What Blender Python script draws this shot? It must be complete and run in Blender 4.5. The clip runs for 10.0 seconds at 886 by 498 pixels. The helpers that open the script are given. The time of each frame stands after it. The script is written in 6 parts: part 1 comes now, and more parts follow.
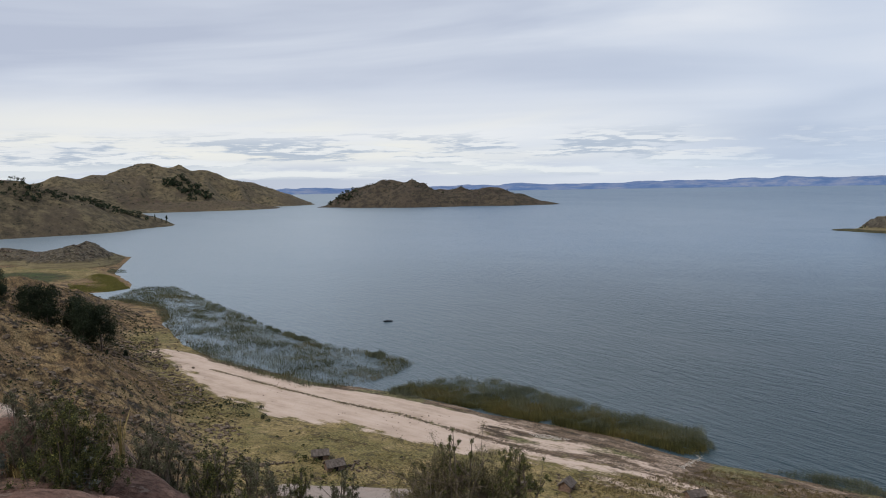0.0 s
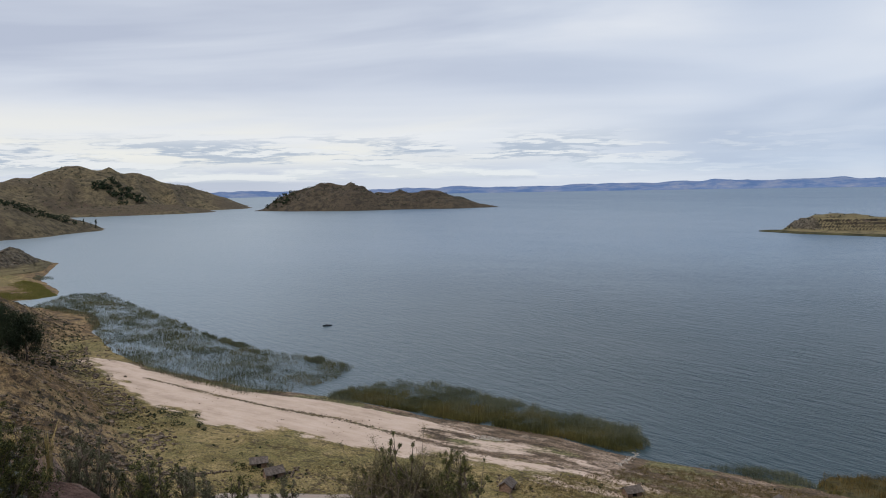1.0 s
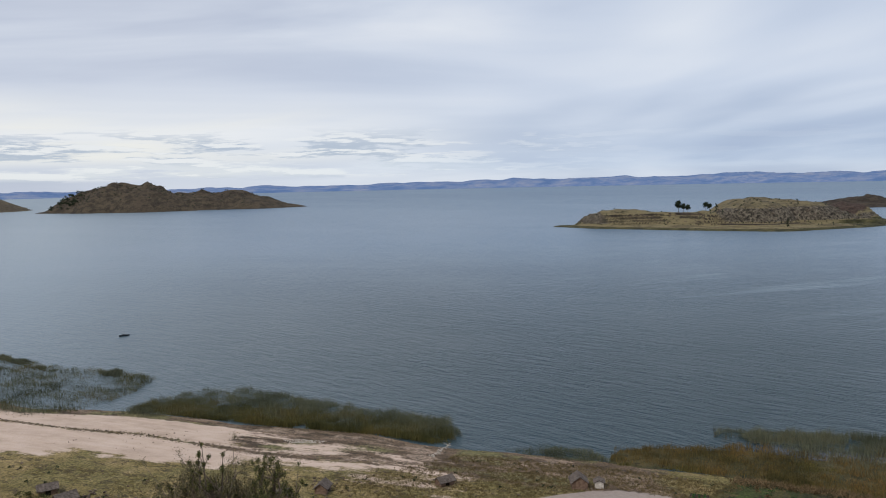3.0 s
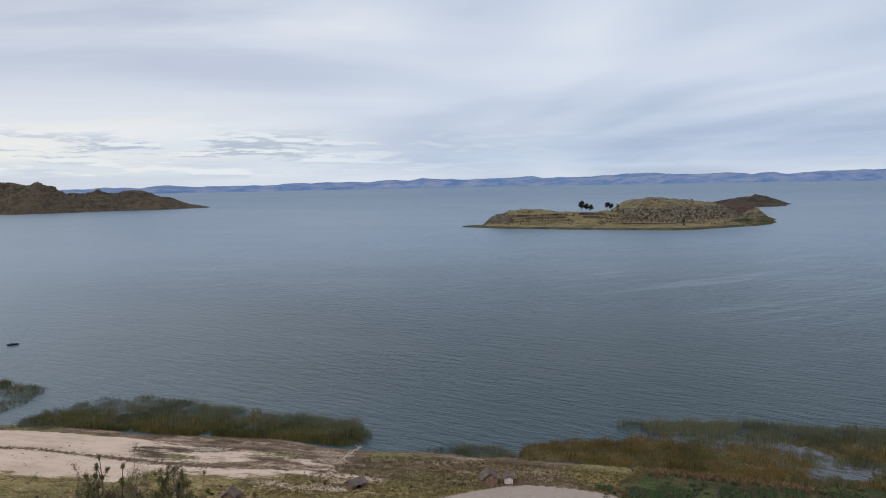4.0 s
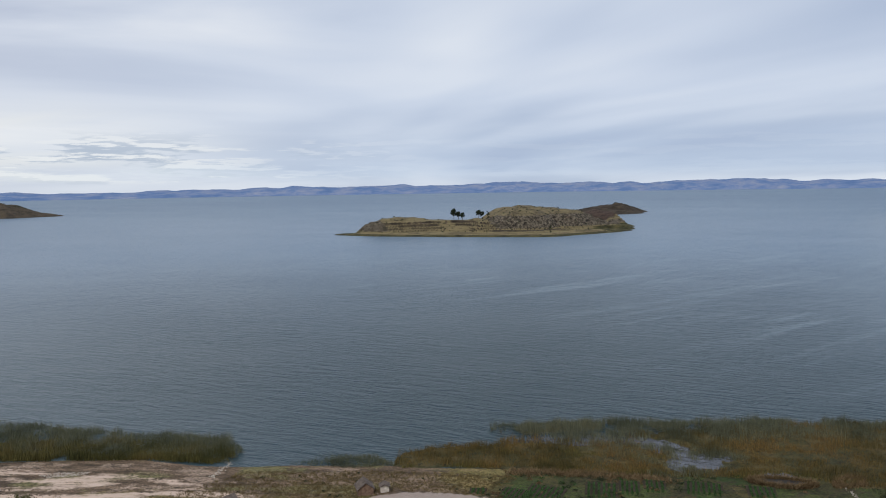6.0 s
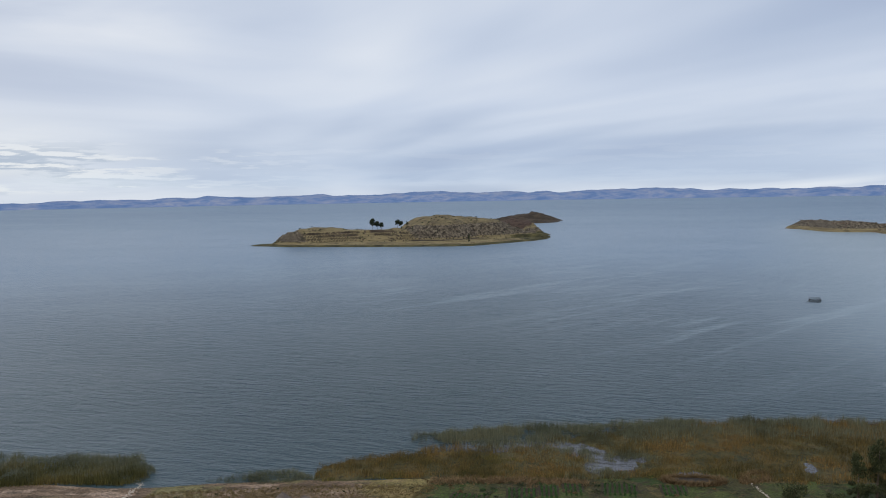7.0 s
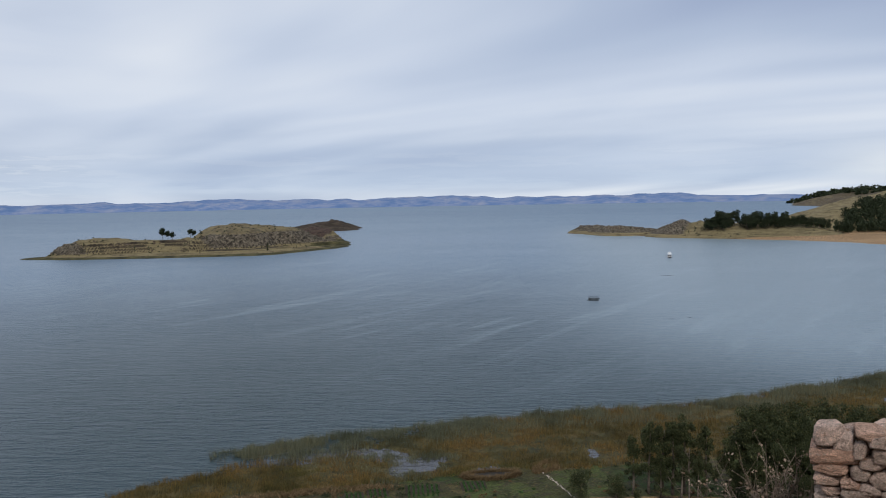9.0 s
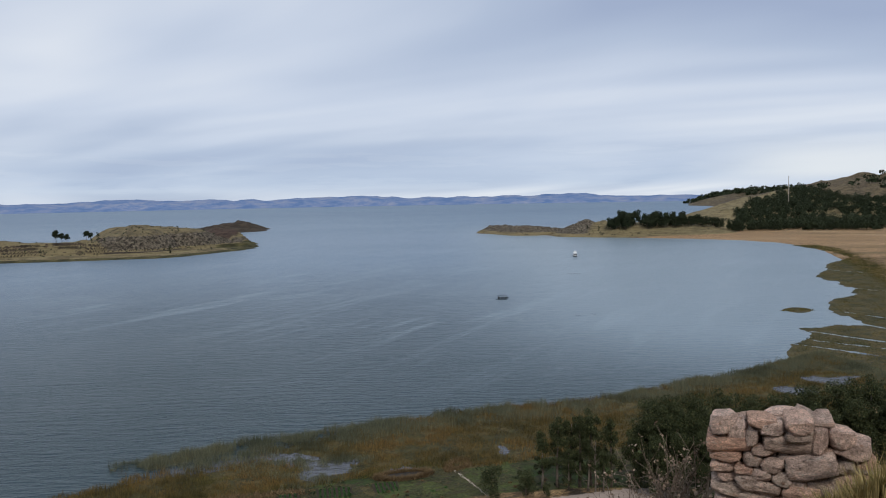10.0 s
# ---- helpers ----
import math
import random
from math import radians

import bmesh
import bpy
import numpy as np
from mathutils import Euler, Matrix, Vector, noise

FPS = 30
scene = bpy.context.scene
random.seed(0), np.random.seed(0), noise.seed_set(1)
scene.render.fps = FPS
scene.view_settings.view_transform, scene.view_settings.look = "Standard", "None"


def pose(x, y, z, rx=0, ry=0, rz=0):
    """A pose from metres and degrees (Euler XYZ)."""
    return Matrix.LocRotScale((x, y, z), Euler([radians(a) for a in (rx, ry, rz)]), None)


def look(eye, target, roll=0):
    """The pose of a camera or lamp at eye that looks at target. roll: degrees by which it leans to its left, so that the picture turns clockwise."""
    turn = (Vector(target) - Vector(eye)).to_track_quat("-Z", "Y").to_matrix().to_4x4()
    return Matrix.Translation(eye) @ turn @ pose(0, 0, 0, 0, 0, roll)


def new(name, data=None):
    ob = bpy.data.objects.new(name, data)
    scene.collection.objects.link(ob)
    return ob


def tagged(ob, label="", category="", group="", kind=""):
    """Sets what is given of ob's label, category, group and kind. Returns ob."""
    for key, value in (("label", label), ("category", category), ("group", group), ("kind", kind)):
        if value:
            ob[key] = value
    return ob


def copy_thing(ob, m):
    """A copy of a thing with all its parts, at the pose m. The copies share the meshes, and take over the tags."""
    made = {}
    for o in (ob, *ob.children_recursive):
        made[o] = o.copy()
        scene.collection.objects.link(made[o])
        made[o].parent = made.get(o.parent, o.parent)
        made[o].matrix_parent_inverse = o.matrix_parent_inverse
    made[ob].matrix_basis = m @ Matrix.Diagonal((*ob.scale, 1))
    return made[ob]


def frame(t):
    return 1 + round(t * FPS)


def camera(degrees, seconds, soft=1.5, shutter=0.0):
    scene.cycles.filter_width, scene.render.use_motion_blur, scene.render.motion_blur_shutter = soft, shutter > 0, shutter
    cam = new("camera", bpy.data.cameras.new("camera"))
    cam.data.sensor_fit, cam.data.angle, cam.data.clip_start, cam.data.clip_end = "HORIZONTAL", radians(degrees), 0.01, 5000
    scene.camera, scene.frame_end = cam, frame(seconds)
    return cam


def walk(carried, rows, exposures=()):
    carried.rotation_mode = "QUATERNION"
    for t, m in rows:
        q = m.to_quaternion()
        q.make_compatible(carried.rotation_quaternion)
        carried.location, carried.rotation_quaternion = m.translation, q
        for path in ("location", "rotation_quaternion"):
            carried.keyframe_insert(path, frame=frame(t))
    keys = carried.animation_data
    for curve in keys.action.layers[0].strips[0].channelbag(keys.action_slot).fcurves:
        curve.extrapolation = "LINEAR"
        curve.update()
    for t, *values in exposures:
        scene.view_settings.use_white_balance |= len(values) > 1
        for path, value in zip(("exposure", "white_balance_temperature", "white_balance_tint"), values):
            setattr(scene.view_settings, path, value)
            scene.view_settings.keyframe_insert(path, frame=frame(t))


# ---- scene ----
# camera: it stands on the hillside and turns to the right
cam = camera(60.07, 10.0, soft=1.0)
EYE = (0.0, 0.0, 50.0)
TURNS = [  # seconds, then degrees about x, y and z
    (0, 85.083, 1.027, 0.001),
    (0.5, 85.207, 1.049, -1.322),
    (1, 85.228, 1.064, -4.535),
    (1.5, 85.193, 1.193, -7.994),
    (2, 85.049, 1.178, -11.629),
    (2.5, 84.954, 1.219, -15.027),
    (4, 84.781, 1.108, -25.527),
    (4.5, 84.741, 1.103, -27.893),
    (5, 84.709, 1.035, -30.683),
    (6.5, 85.565, 0.873, -37.552),
    (7, 85.831, 0.973, -41.038),
    (7.5, 85.96, 1.036, -44.668),
    (8, 86.034, 0.891, -48.767),
    (8.5, 86.133, 0.971, -52.481),
    (9, 86.156, 1.002, -55.911),
    (9.5, 86.138, 1.01, -59.263),
    (10, 86.07, 1.018, -62.625),
]
walk(cam, [(t, pose(*EYE, a, b, c)) for t, a, b, c in TURNS])

# ---- light: an overcast highland sky ----
SUN_AZ, SUN_EL = -128.0, 48.0


class Nodes:
    """Short hand for building a node tree."""

    def __init__(self, tree):
        self.tree = tree
        tree.nodes.clear()

    def put(self, kind, **values):
        n = self.tree.nodes.new(kind)
        for key, v in values.items():
            setattr(n, key, v)
        return n

    def plug(self, socket, v):
        if isinstance(v, bpy.types.NodeSocket):
            self.tree.links.new(v, socket)
        elif v is not None:
            socket.default_value = v

    def math(self, op, a, b=None, c=None, clamp=False):
        n = self.put("ShaderNodeMath", operation=op, use_clamp=clamp)
        for i, v in enumerate((a, b, c)):
            self.plug(n.inputs[i], v)
        return n.outputs[0]

    def noise(self, vec, scale, detail=4.0, rough=0.55, dist=0.0):
        n = self.put("ShaderNodeTexNoise")
        self.plug(n.inputs["Vector"], vec)
        n.inputs["Scale"].default_value = scale
        n.inputs["Detail"].default_value = detail
        n.inputs["Roughness"].default_value = rough
        n.inputs["Distortion"].default_value = dist
        return n.outputs["Fac"]

    def band(self, v, a, b, to0=0.0, to1=1.0, smooth=True):
        n = self.put("ShaderNodeMapRange", interpolation_type="SMOOTHSTEP" if smooth else "LINEAR")
        self.plug(n.inputs[0], v)
        for i, q in enumerate((a, b, to0, to1)):
            n.inputs[1 + i].default_value = q
        return n.outputs[0]

    def mix(self, f, a, b, mode="MIX"):
        n = self.put("ShaderNodeMix", data_type="RGBA", blend_type=mode)
        self.plug(n.inputs[0], f)
        self.plug(n.inputs[6], (*a, 1) if isinstance(a, tuple) else a)
        self.plug(n.inputs[7], (*b, 1) if isinstance(b, tuple) else b)
        return n.outputs[2]

    def ramp(self, f, *stops):
        n = self.put("ShaderNodeValToRGB")
        e = n.color_ramp.elements
        while len(e) < len(stops):
            e.new(0.5)
        for q, (p, c) in zip(e, stops):
            q.position, q.color = p, (*c, 1)
        self.plug(n.inputs[0], f)
        return n.outputs[0]

    def scaled(self, vec, s, rot=(0, 0, 0), loc=(0, 0, 0)):
        """Turned first, then stretched."""
        if any(rot):
            n = self.put("ShaderNodeMapping")
            self.plug(n.inputs[0], vec)
            n.inputs["Rotation"].default_value = [radians(a) for a in rot]
            vec = n.outputs[0]
        n = self.put("ShaderNodeMapping")
        self.plug(n.inputs[0], vec)
        n.inputs["Location"].default_value = loc
        n.inputs["Scale"].default_value = s
        return n.outputs[0]


def make_world():
    w = bpy.data.worlds.new("overcast_sky")
    scene.world = w
    w.use_nodes = True
    g = Nodes(w.node_tree)
    d = g.put("ShaderNodeTexCoord").outputs["Generated"]
    sep = g.put("ShaderNodeSeparateXYZ")
    g.plug(sep.inputs[0], d)
    x, y, z = sep.outputs
    el = g.math("MAXIMUM", z, 0.0)
    den = g.math("ADD", el, 0.10)
    comb = g.put("ShaderNodeCombineXYZ")
    g.plug(comb.inputs[0], g.math("DIVIDE", x, den))
    g.plug(comb.inputs[1], g.math("DIVIDE", y, den))
    flat = comb.outputs[0]
    az = g.math("ARCTAN2", x, y)
    # level banks of stratus to one side, long streets running away across the lake to the other
    c1 = g.put("ShaderNodeCombineXYZ")
    g.plug(c1.inputs[0], g.math("MULTIPLY", az, 1.5))
    g.plug(c1.inputs[1], g.math("SUBTRACT", g.math("MULTIPLY", z, 13.0), g.math("MULTIPLY", az, 0.5)))
    bank = g.noise(g.scaled(c1.outputs[0], (1, 1, 1), (0, 0, 0), (4.3, 2.15, 0)), 0.75, 5.0, 0.5, 0.5)
    wide = g.noise(g.scaled(flat, (0.17, 0.29, 1), (0, 0, -70), (3.1, 2.25, 0)), 1.0, 3.2, 0.42, 1.1)
    street = g.noise(g.scaled(flat, (0.30, 0.52, 1), (0, 0, -66), (5.2, 0.4, 0)), 1.0, 5.0, 0.52, 1.0)
    rows = g.math("ADD", g.math("MULTIPLY", wide, 0.90), g.math("MULTIPLY", street, 0.13))
    mixed = g.put("ShaderNodeMix", data_type="FLOAT")
    g.plug(mixed.inputs[0], g.band(az, 0.0, 0.75))
    g.plug(mixed.inputs[2], g.math("ADD", bank, 0.02))
    g.plug(mixed.inputs[3], rows)
    cover = mixed.outputs[0]
    grey = g.ramp(cover, (0.36, (0.50, 0.55, 0.67)), (0.47, (0.60, 0.65, 0.755)), (0.56, (0.69, 0.735, 0.82)), (0.68, (0.83, 0.85, 0.89)))
    blue_grey = g.ramp(cover, (0.37, (0.37, 0.445, 0.61)), (0.47, (0.46, 0.54, 0.69)), (0.56, (0.60, 0.67, 0.795)), (0.69, (0.80, 0.84, 0.90)))
    cloud = g.mix(g.band(az, -0.1, 0.7), grey, blue_grey)
    # a bright strip low over the water, strongest where the day breaks through
    low = g.math("MULTIPLY", g.band(z, 0.018, 0.04), g.band(z, 0.125, 0.06))
    side = g.band(az, 0.45, -0.1, 0.06, 1.0)
    brk = g.noise(g.scaled(c1.outputs[0], (1, 1, 1), (0, 0, 0), (9.0, 5.0, 0)), 1.3, 5.0, 0.55, 0.4)
    glow = g.math("MULTIPLY", g.math("MULTIPLY", low, side), g.band(brk, 0.36, 0.58, 0.25, 1.0))
    cloud = g.mix(glow, cloud, (0.87, 0.865, 0.82))
    # heaped clouds near the horizon, grey below and white on top
    def heap(lift):
        c2 = g.put("ShaderNodeCombineXYZ")
        g.plug(c2.inputs[0], g.math("MULTIPLY", az, 4.6))
        g.plug(c2.inputs[1], g.math("MULTIPLY", g.math("ADD", z, lift), 42.0))
        return g.noise(c2.outputs[0], 1.4, 8.0, 0.60)

    puff, above = heap(0.0), heap(0.006)
    here = g.math("MULTIPLY", g.band(z, 0.004, 0.014), g.band(z, 0.074, 0.046))
    here = g.math("MULTIPLY", here, g.band(az, 0.62, 0.15, 0.10, 1.0))
    pf = g.math("MULTIPLY", g.band(puff, 0.46, 0.53), here)
    lit = g.band(g.math("SUBTRACT", puff, above), 0.005, 0.065)
    heaped = g.mix(lit, (0.43, 0.50, 0.61), (0.82, 0.84, 0.86))
    cloud = g.mix(g.math("MULTIPLY", pf, 0.9), cloud, heaped)
    white = g.math("MULTIPLY", g.math("MULTIPLY", g.band(z, 0.006, 0.014), g.band(z, 0.036, 0.020)), g.band(puff, 0.40, 0.52, 0.05, 0.7))
    cloud = g.mix(g.math("MULTIPLY", white, g.band(az, 0.5, 0.1, 0.45, 1.0)), cloud, g.mix(g.band(az, 0.0, 0.5), (0.80, 0.83, 0.85), (0.68, 0.77, 0.89)))
    haze = g.math("MULTIPLY", g.math("MULTIPLY", g.band(z, 0.085, 0.02), g.band(z, 0.0, 0.02)), g.band(az, 0.25, 0.6))
    cloud = g.mix(g.math("MULTIPLY", haze, 0.45), cloud, (0.40, 0.50, 0.69))
    rim = g.math("MULTIPLY", g.math("MULTIPLY", g.band(z, 0.006, 0.024), g.band(z, 0.075, 0.035)), g.band(az, 1.38, 1.56))
    cloud = g.mix(g.math("MULTIPLY", rim, 0.8), cloud, (0.80, 0.83, 0.86))
    sky = g.put("ShaderNodeTexSky", sky_type="NISHITA", sun_disc=False, altitude=3800)
    sky.sun_elevation, sky.sun_rotation = radians(SUN_EL), radians(SUN_AZ)
    blue = g.mix(1.0, sky.outputs[0], (0.10, 0.10, 0.10), "MULTIPLY")
    out = g.mix(0.93, blue, cloud)
    bg = g.put("ShaderNodeBackground")
    g.plug(bg.inputs[0], out)
    bg.inputs[1].default_value = 1.0
    g.plug(g.put("ShaderNodeOutputWorld").inputs[0], bg.outputs[0])


make_world()
sun = new("sun", bpy.data.lights.new("sun", "SUN"))
sun.data.energy, sun.data.angle, sun.data.color = 1.9, radians(14), (1.0, 0.95, 0.87)
sa, se = radians(SUN_AZ), radians(SUN_EL)
sun.matrix_world = look((300 * math.sin(sa) * math.cos(se), 300 * math.cos(sa) * math.cos(se), 300 * math.sin(se)), (0, 0, 0))

# ---- materials ----
def material(name, build, rough=0.85):
    m = bpy.data.materials.new(name)
    m.use_nodes = True
    g = Nodes(m.node_tree)
    p = g.put("ShaderNodeBsdfPrincipled")
    p.inputs["Roughness"].default_value = rough
    p.inputs["Specular IOR Level"].default_value = 0.25
    g.plug(g.put("ShaderNodeOutputMaterial").inputs[0], p.outputs[0])
    build(g, p)
    return m


def relief(g, p, height, strength, distance):
    b = g.put("ShaderNodeBump")
    b.inputs["Strength"].default_value = strength
    b.inputs["Distance"].default_value = distance
    g.plug(b.inputs["Height"], height)
    g.plug(p.inputs["Normal"], b.outputs[0])


def coords(g):
    return g.put("ShaderNodeTexCoord").outputs["Object"]


def zone(g, name):
    a = g.put("ShaderNodeAttribute", attribute_name=name)
    return a.outputs["Fac"]


def ground_look(g, p):
    v = coords(g)
    big, mid, fine = g.noise(v, 0.035, 5, 0.6), g.noise(v, 0.22, 6, 0.65), g.noise(v, 1.3, 5, 0.7)
    ledge = g.noise(g.scaled(v, (0.25, 1, 2.2), (0, 0, 41)), 0.30, 6, 0.65)
    scrub = g.ramp(g.math("ADD", g.math("MULTIPLY", mid, 0.5), g.math("MULTIPLY", ledge, 0.5)), (0.42, (0.026, 0.020, 0.014)), (0.46, (0.105, 0.074, 0.044)), (0.51, (0.205, 0.144, 0.080)), (0.60, (0.290, 0.218, 0.125)))
    soil = g.mix(g.band(big, 0.45, 0.62, 0, 0.7), scrub, g.mix(fine, (0.080, 0.052, 0.032), (0.250, 0.168, 0.102)))
    grass = g.ramp(mid, (0.32, (0.095, 0.080, 0.036)), (0.44, (0.175, 0.146, 0.066)), (0.56, (0.240, 0.196, 0.100)), (0.70, (0.330, 0.262, 0.155)))
    lush = g.ramp(fine, (0.34, (0.072, 0.074, 0.030)), (0.50, (0.140, 0.134, 0.056)), (0.64, (0.215, 0.190, 0.092)))
    grass = g.mix(g.band(g.noise(v, 0.07, 5, 0.6), 0.47, 0.60, 0, 0.65), grass, lush)

    def broken(name, wide=0.35):
        f = g.math("ADD", zone(g, name), g.math("MULTIPLY", g.math("SUBTRACT", mid, 0.5), wide * 2))
        return g.band(g.math("ADD", f, g.math("MULTIPLY", g.math("SUBTRACT", fine, 0.5), wide)), 0.35, 0.65)

    col = g.mix(broken("grass", 0.5), soil, grass)
    plot = g.put("ShaderNodeTexVoronoi", distance="CHEBYCHEV")
    g.plug(plot.inputs["Vector"], g.scaled(v, (1, 0.6, 0.01), (0, 0, 42)))
    plot.inputs["Scale"].default_value = 0.16
    pick = g.put("ShaderNodeSeparateColor")
    g.plug(pick.inputs[0], plot.outputs["Color"])
    field = g.ramp(pick.outputs[0], (0.0, (0.022, 0.044, 0.010)), (0.25, (0.050, 0.086, 0.020)), (0.42, (0.045, 0.042, 0.018)), (0.58, (0.030, 0.062, 0.014)), (0.74, (0.090, 0.072, 0.032)), (0.86, (0.055, 0.080, 0.022)))
    field = g.mix(g.band(mid, 0.42, 0.62, 0, 0.8), field, g.ramp(fine, (0.38, (0.008, 0.012, 0.005)), (0.5, (0.024, 0.032, 0.011)), (0.62, (0.085, 0.062, 0.030))))
    col = g.mix(broken("field"), col, field)
    along = g.noise(g.scaled(v, (0.24, 1, 1), (0, 0, 41)), 0.30, 7, 0.66)
    mud = g.ramp(along, (0.35, (0.060, 0.042, 0.028)), (0.48, (0.120, 0.084, 0.056)), (0.58, (0.185, 0.132, 0.094)), (0.68, (0.290, 0.220, 0.170)))
    col = g.mix(1.0, col, (0.94, 0.88, 0.76), "MULTIPLY")
    damp = g.noise(g.scaled(v, (0.5, 1, 1), (0, 0, 41)), 0.13, 5, 0.6)
    mud = g.mix(g.band(damp, 0.50, 0.60, 0, 0.8), mud, lush)
    mud = g.mix(g.band(damp, 0.43, 0.36, 0, 0.75), mud, g.mix(fine, (0.22, 0.155, 0.115), (0.40, 0.315, 0.25)))
    col = g.mix(broken("mud", 0.5), col, mud)

    sand = g.ramp(g.math("ADD", g.math("MULTIPLY", along, 0.7), g.math("MULTIPLY", mid, 0.3)), (0.34, (0.36, 0.27, 0.205)), (0.52, (0.50, 0.385, 0.31)), (0.7, (0.58, 0.46, 0.385)))
    bare = g.math("ADD", zone(g, "sand"), g.math("MULTIPLY", g.math("SUBTRACT", along, 0.5), 1.7))
    bare = g.band(g.math("ADD", bare, g.math("MULTIPLY", g.math("SUBTRACT", fine, 0.5), 0.5)), 0.38, 0.62)
    col = g.mix(bare, col, sand)
    track = g.ramp(fine, (0.3, (0.27, 0.220, 0.190)), (0.7, (0.335, 0.275, 0.240)))
    road = broken("track", 0.12)
    col = g.mix(road, col, track)
    bare = g.math("MAXIMUM", bare, road)
    straw = g.ramp(g.noise(g.scaled(v, (1, 0.2, 1), (0, 0, 10)), 0.03, 6, 0.6), (0.3, (0.115, 0.090, 0.045)), (0.5, (0.260, 0.165, 0.085)), (0.68, (0.330, 0.235, 0.135)))
    col = g.mix(broken("straw", 0.5), col, straw)
    red = g.ramp(g.noise(v, 3.0, 6, 0.7), (0.35, (0.085, 0.052, 0.038)), (0.5, (0.170, 0.105, 0.076)), (0.65, (0.240, 0.160, 0.120)))
    col = g.mix(broken("red", 0.4), col, red)
    speck = g.band(g.noise(v, 2.2, 4, 0.7), 0.55, 0.64)
    col = g.mix(g.math("MULTIPLY", g.math("MULTIPLY", speck, 0.6), g.math("SUBTRACT", 1.0, bare)), col, (0.034, 0.027, 0.017))
    blot = g.band(g.noise(g.scaled(v, (0.4, 1, 1), (0, 0, 41)), 0.8, 6, 0.75), 0.54, 0.59)
    col = g.mix(g.math("MULTIPLY", g.math("MULTIPLY", blot, 0.72), g.math("SUBTRACT", 1.0, bare)), col, (0.036, 0.028, 0.018))
    grit = g.noise(v, 2.7, 6, 0.8)
    col = g.mix(g.math("SUBTRACT", 1.0, bare), col, g.mix(1.0, col, g.ramp(grit, (0.40, (0.45, 0.45, 0.45)), (0.50, (1.0, 1.0, 1.0)), (0.60, (1.6, 1.55, 1.5))), "MULTIPLY"))
    g.plug(p.inputs["Base Color"], col)
    relief(g, p, g.math("ADD", g.math("MULTIPLY", fine, 0.4), g.math("ADD", mid, g.math("MULTIPLY", ledge, 0.8))), 0.8, 0.7)


def hill_look(g, p):
    v = coords(g)
    big, mid, fine = g.noise(v, 0.010, 6, 0.65), g.noise(v, 0.085, 8, 0.70), g.noise(v, 0.4, 6, 0.72)
    strata = g.noise(g.scaled(v, (0.10, 0.10, 2.4)), 0.45, 5, 0.6, 0.4)
    scrub = g.ramp(mid, (0.36, (0.042, 0.035, 0.022)), (0.45, (0.102, 0.082, 0.048)), (0.55, (0.170, 0.132, 0.076)), (0.66, (0.200, 0.158, 0.088)))
    col = g.mix(g.band(big, 0.46, 0.62, 0, 0.75), scrub, g.mix(fine, (0.070, 0.052, 0.038), (0.125, 0.098, 0.066)))
    col = g.mix(zone(g, "red"), col, g.mix(g.band(mid, 0.40, 0.60), g.mix(fine, (0.018, 0.014, 0.011), (0.052, 0.039, 0.030)), g.mix(fine, (0.038, 0.029, 0.022), (0.098, 0.073, 0.054))))
    dry = g.mix(g.band(strata, 0.38, 0.56, 0.30, 1.0), g.mix(fine, (0.070, 0.054, 0.030), (0.150, 0.120, 0.066)), g.mix(fine, (0.190, 0.156, 0.080), (0.330, 0.270, 0.150)))
    col = g.mix(g.band(g.math("ADD", zone(g, "grass"), g.math("MULTIPLY", g.math("SUBTRACT", mid, 0.5), 0.8)), 0.35, 0.65), col, dry)
    rocky = g.band(g.math("ADD", zone(g, "rock"), g.math("MULTIPLY", g.math("SUBTRACT", fine, 0.5), 0.8)), 0.4, 0.6)
    grain = g.noise(g.scaled(v, (1, 1, 0.40)), 0.42, 8, 0.76)
    col = g.mix(rocky, col, g.ramp(grain, (0.40, (0.018, 0.015, 0.012)), (0.47, (0.085, 0.070, 0.052)), (0.55, (0.170, 0.142, 0.104)), (0.68, (0.290, 0.252, 0.195))))
    rusty = g.band(g.math("ADD", zone(g, "rust"), g.math("MULTIPLY", g.math("SUBTRACT", mid, 0.5), 0.6)), 0.4, 0.6)
    col = g.mix(rusty, col, g.ramp(fine, (0.36, (0.028, 0.019, 0.015)), (0.50, (0.078, 0.051, 0.040)), (0.64, (0.130, 0.090, 0.070))))
    green = g.band(g.math("ADD", zone(g, "green"), g.math("MULTIPLY", g.math("SUBTRACT", fine, 0.5), 0.7)), 0.4, 0.6)
    col = g.mix(green, col, g.ramp(mid, (0.40, (0.036, 0.034, 0.014)), (0.52, (0.082, 0.076, 0.030)), (0.62, (0.150, 0.128, 0.056))))
    col = g.mix(g.math("MULTIPLY", g.band(g.noise(v, 0.16, 6, 0.70), 0.56, 0.63), 0.7), col, (0.032, 0.030, 0.018))
    g.plug(p.inputs["Base Color"], col)
    relief(g, p, g.math("ADD", g.math("MULTIPLY", fine, 0.5), g.math("ADD", mid, g.math("MULTIPLY", grain, 0.8))), 1.0, 4.0)


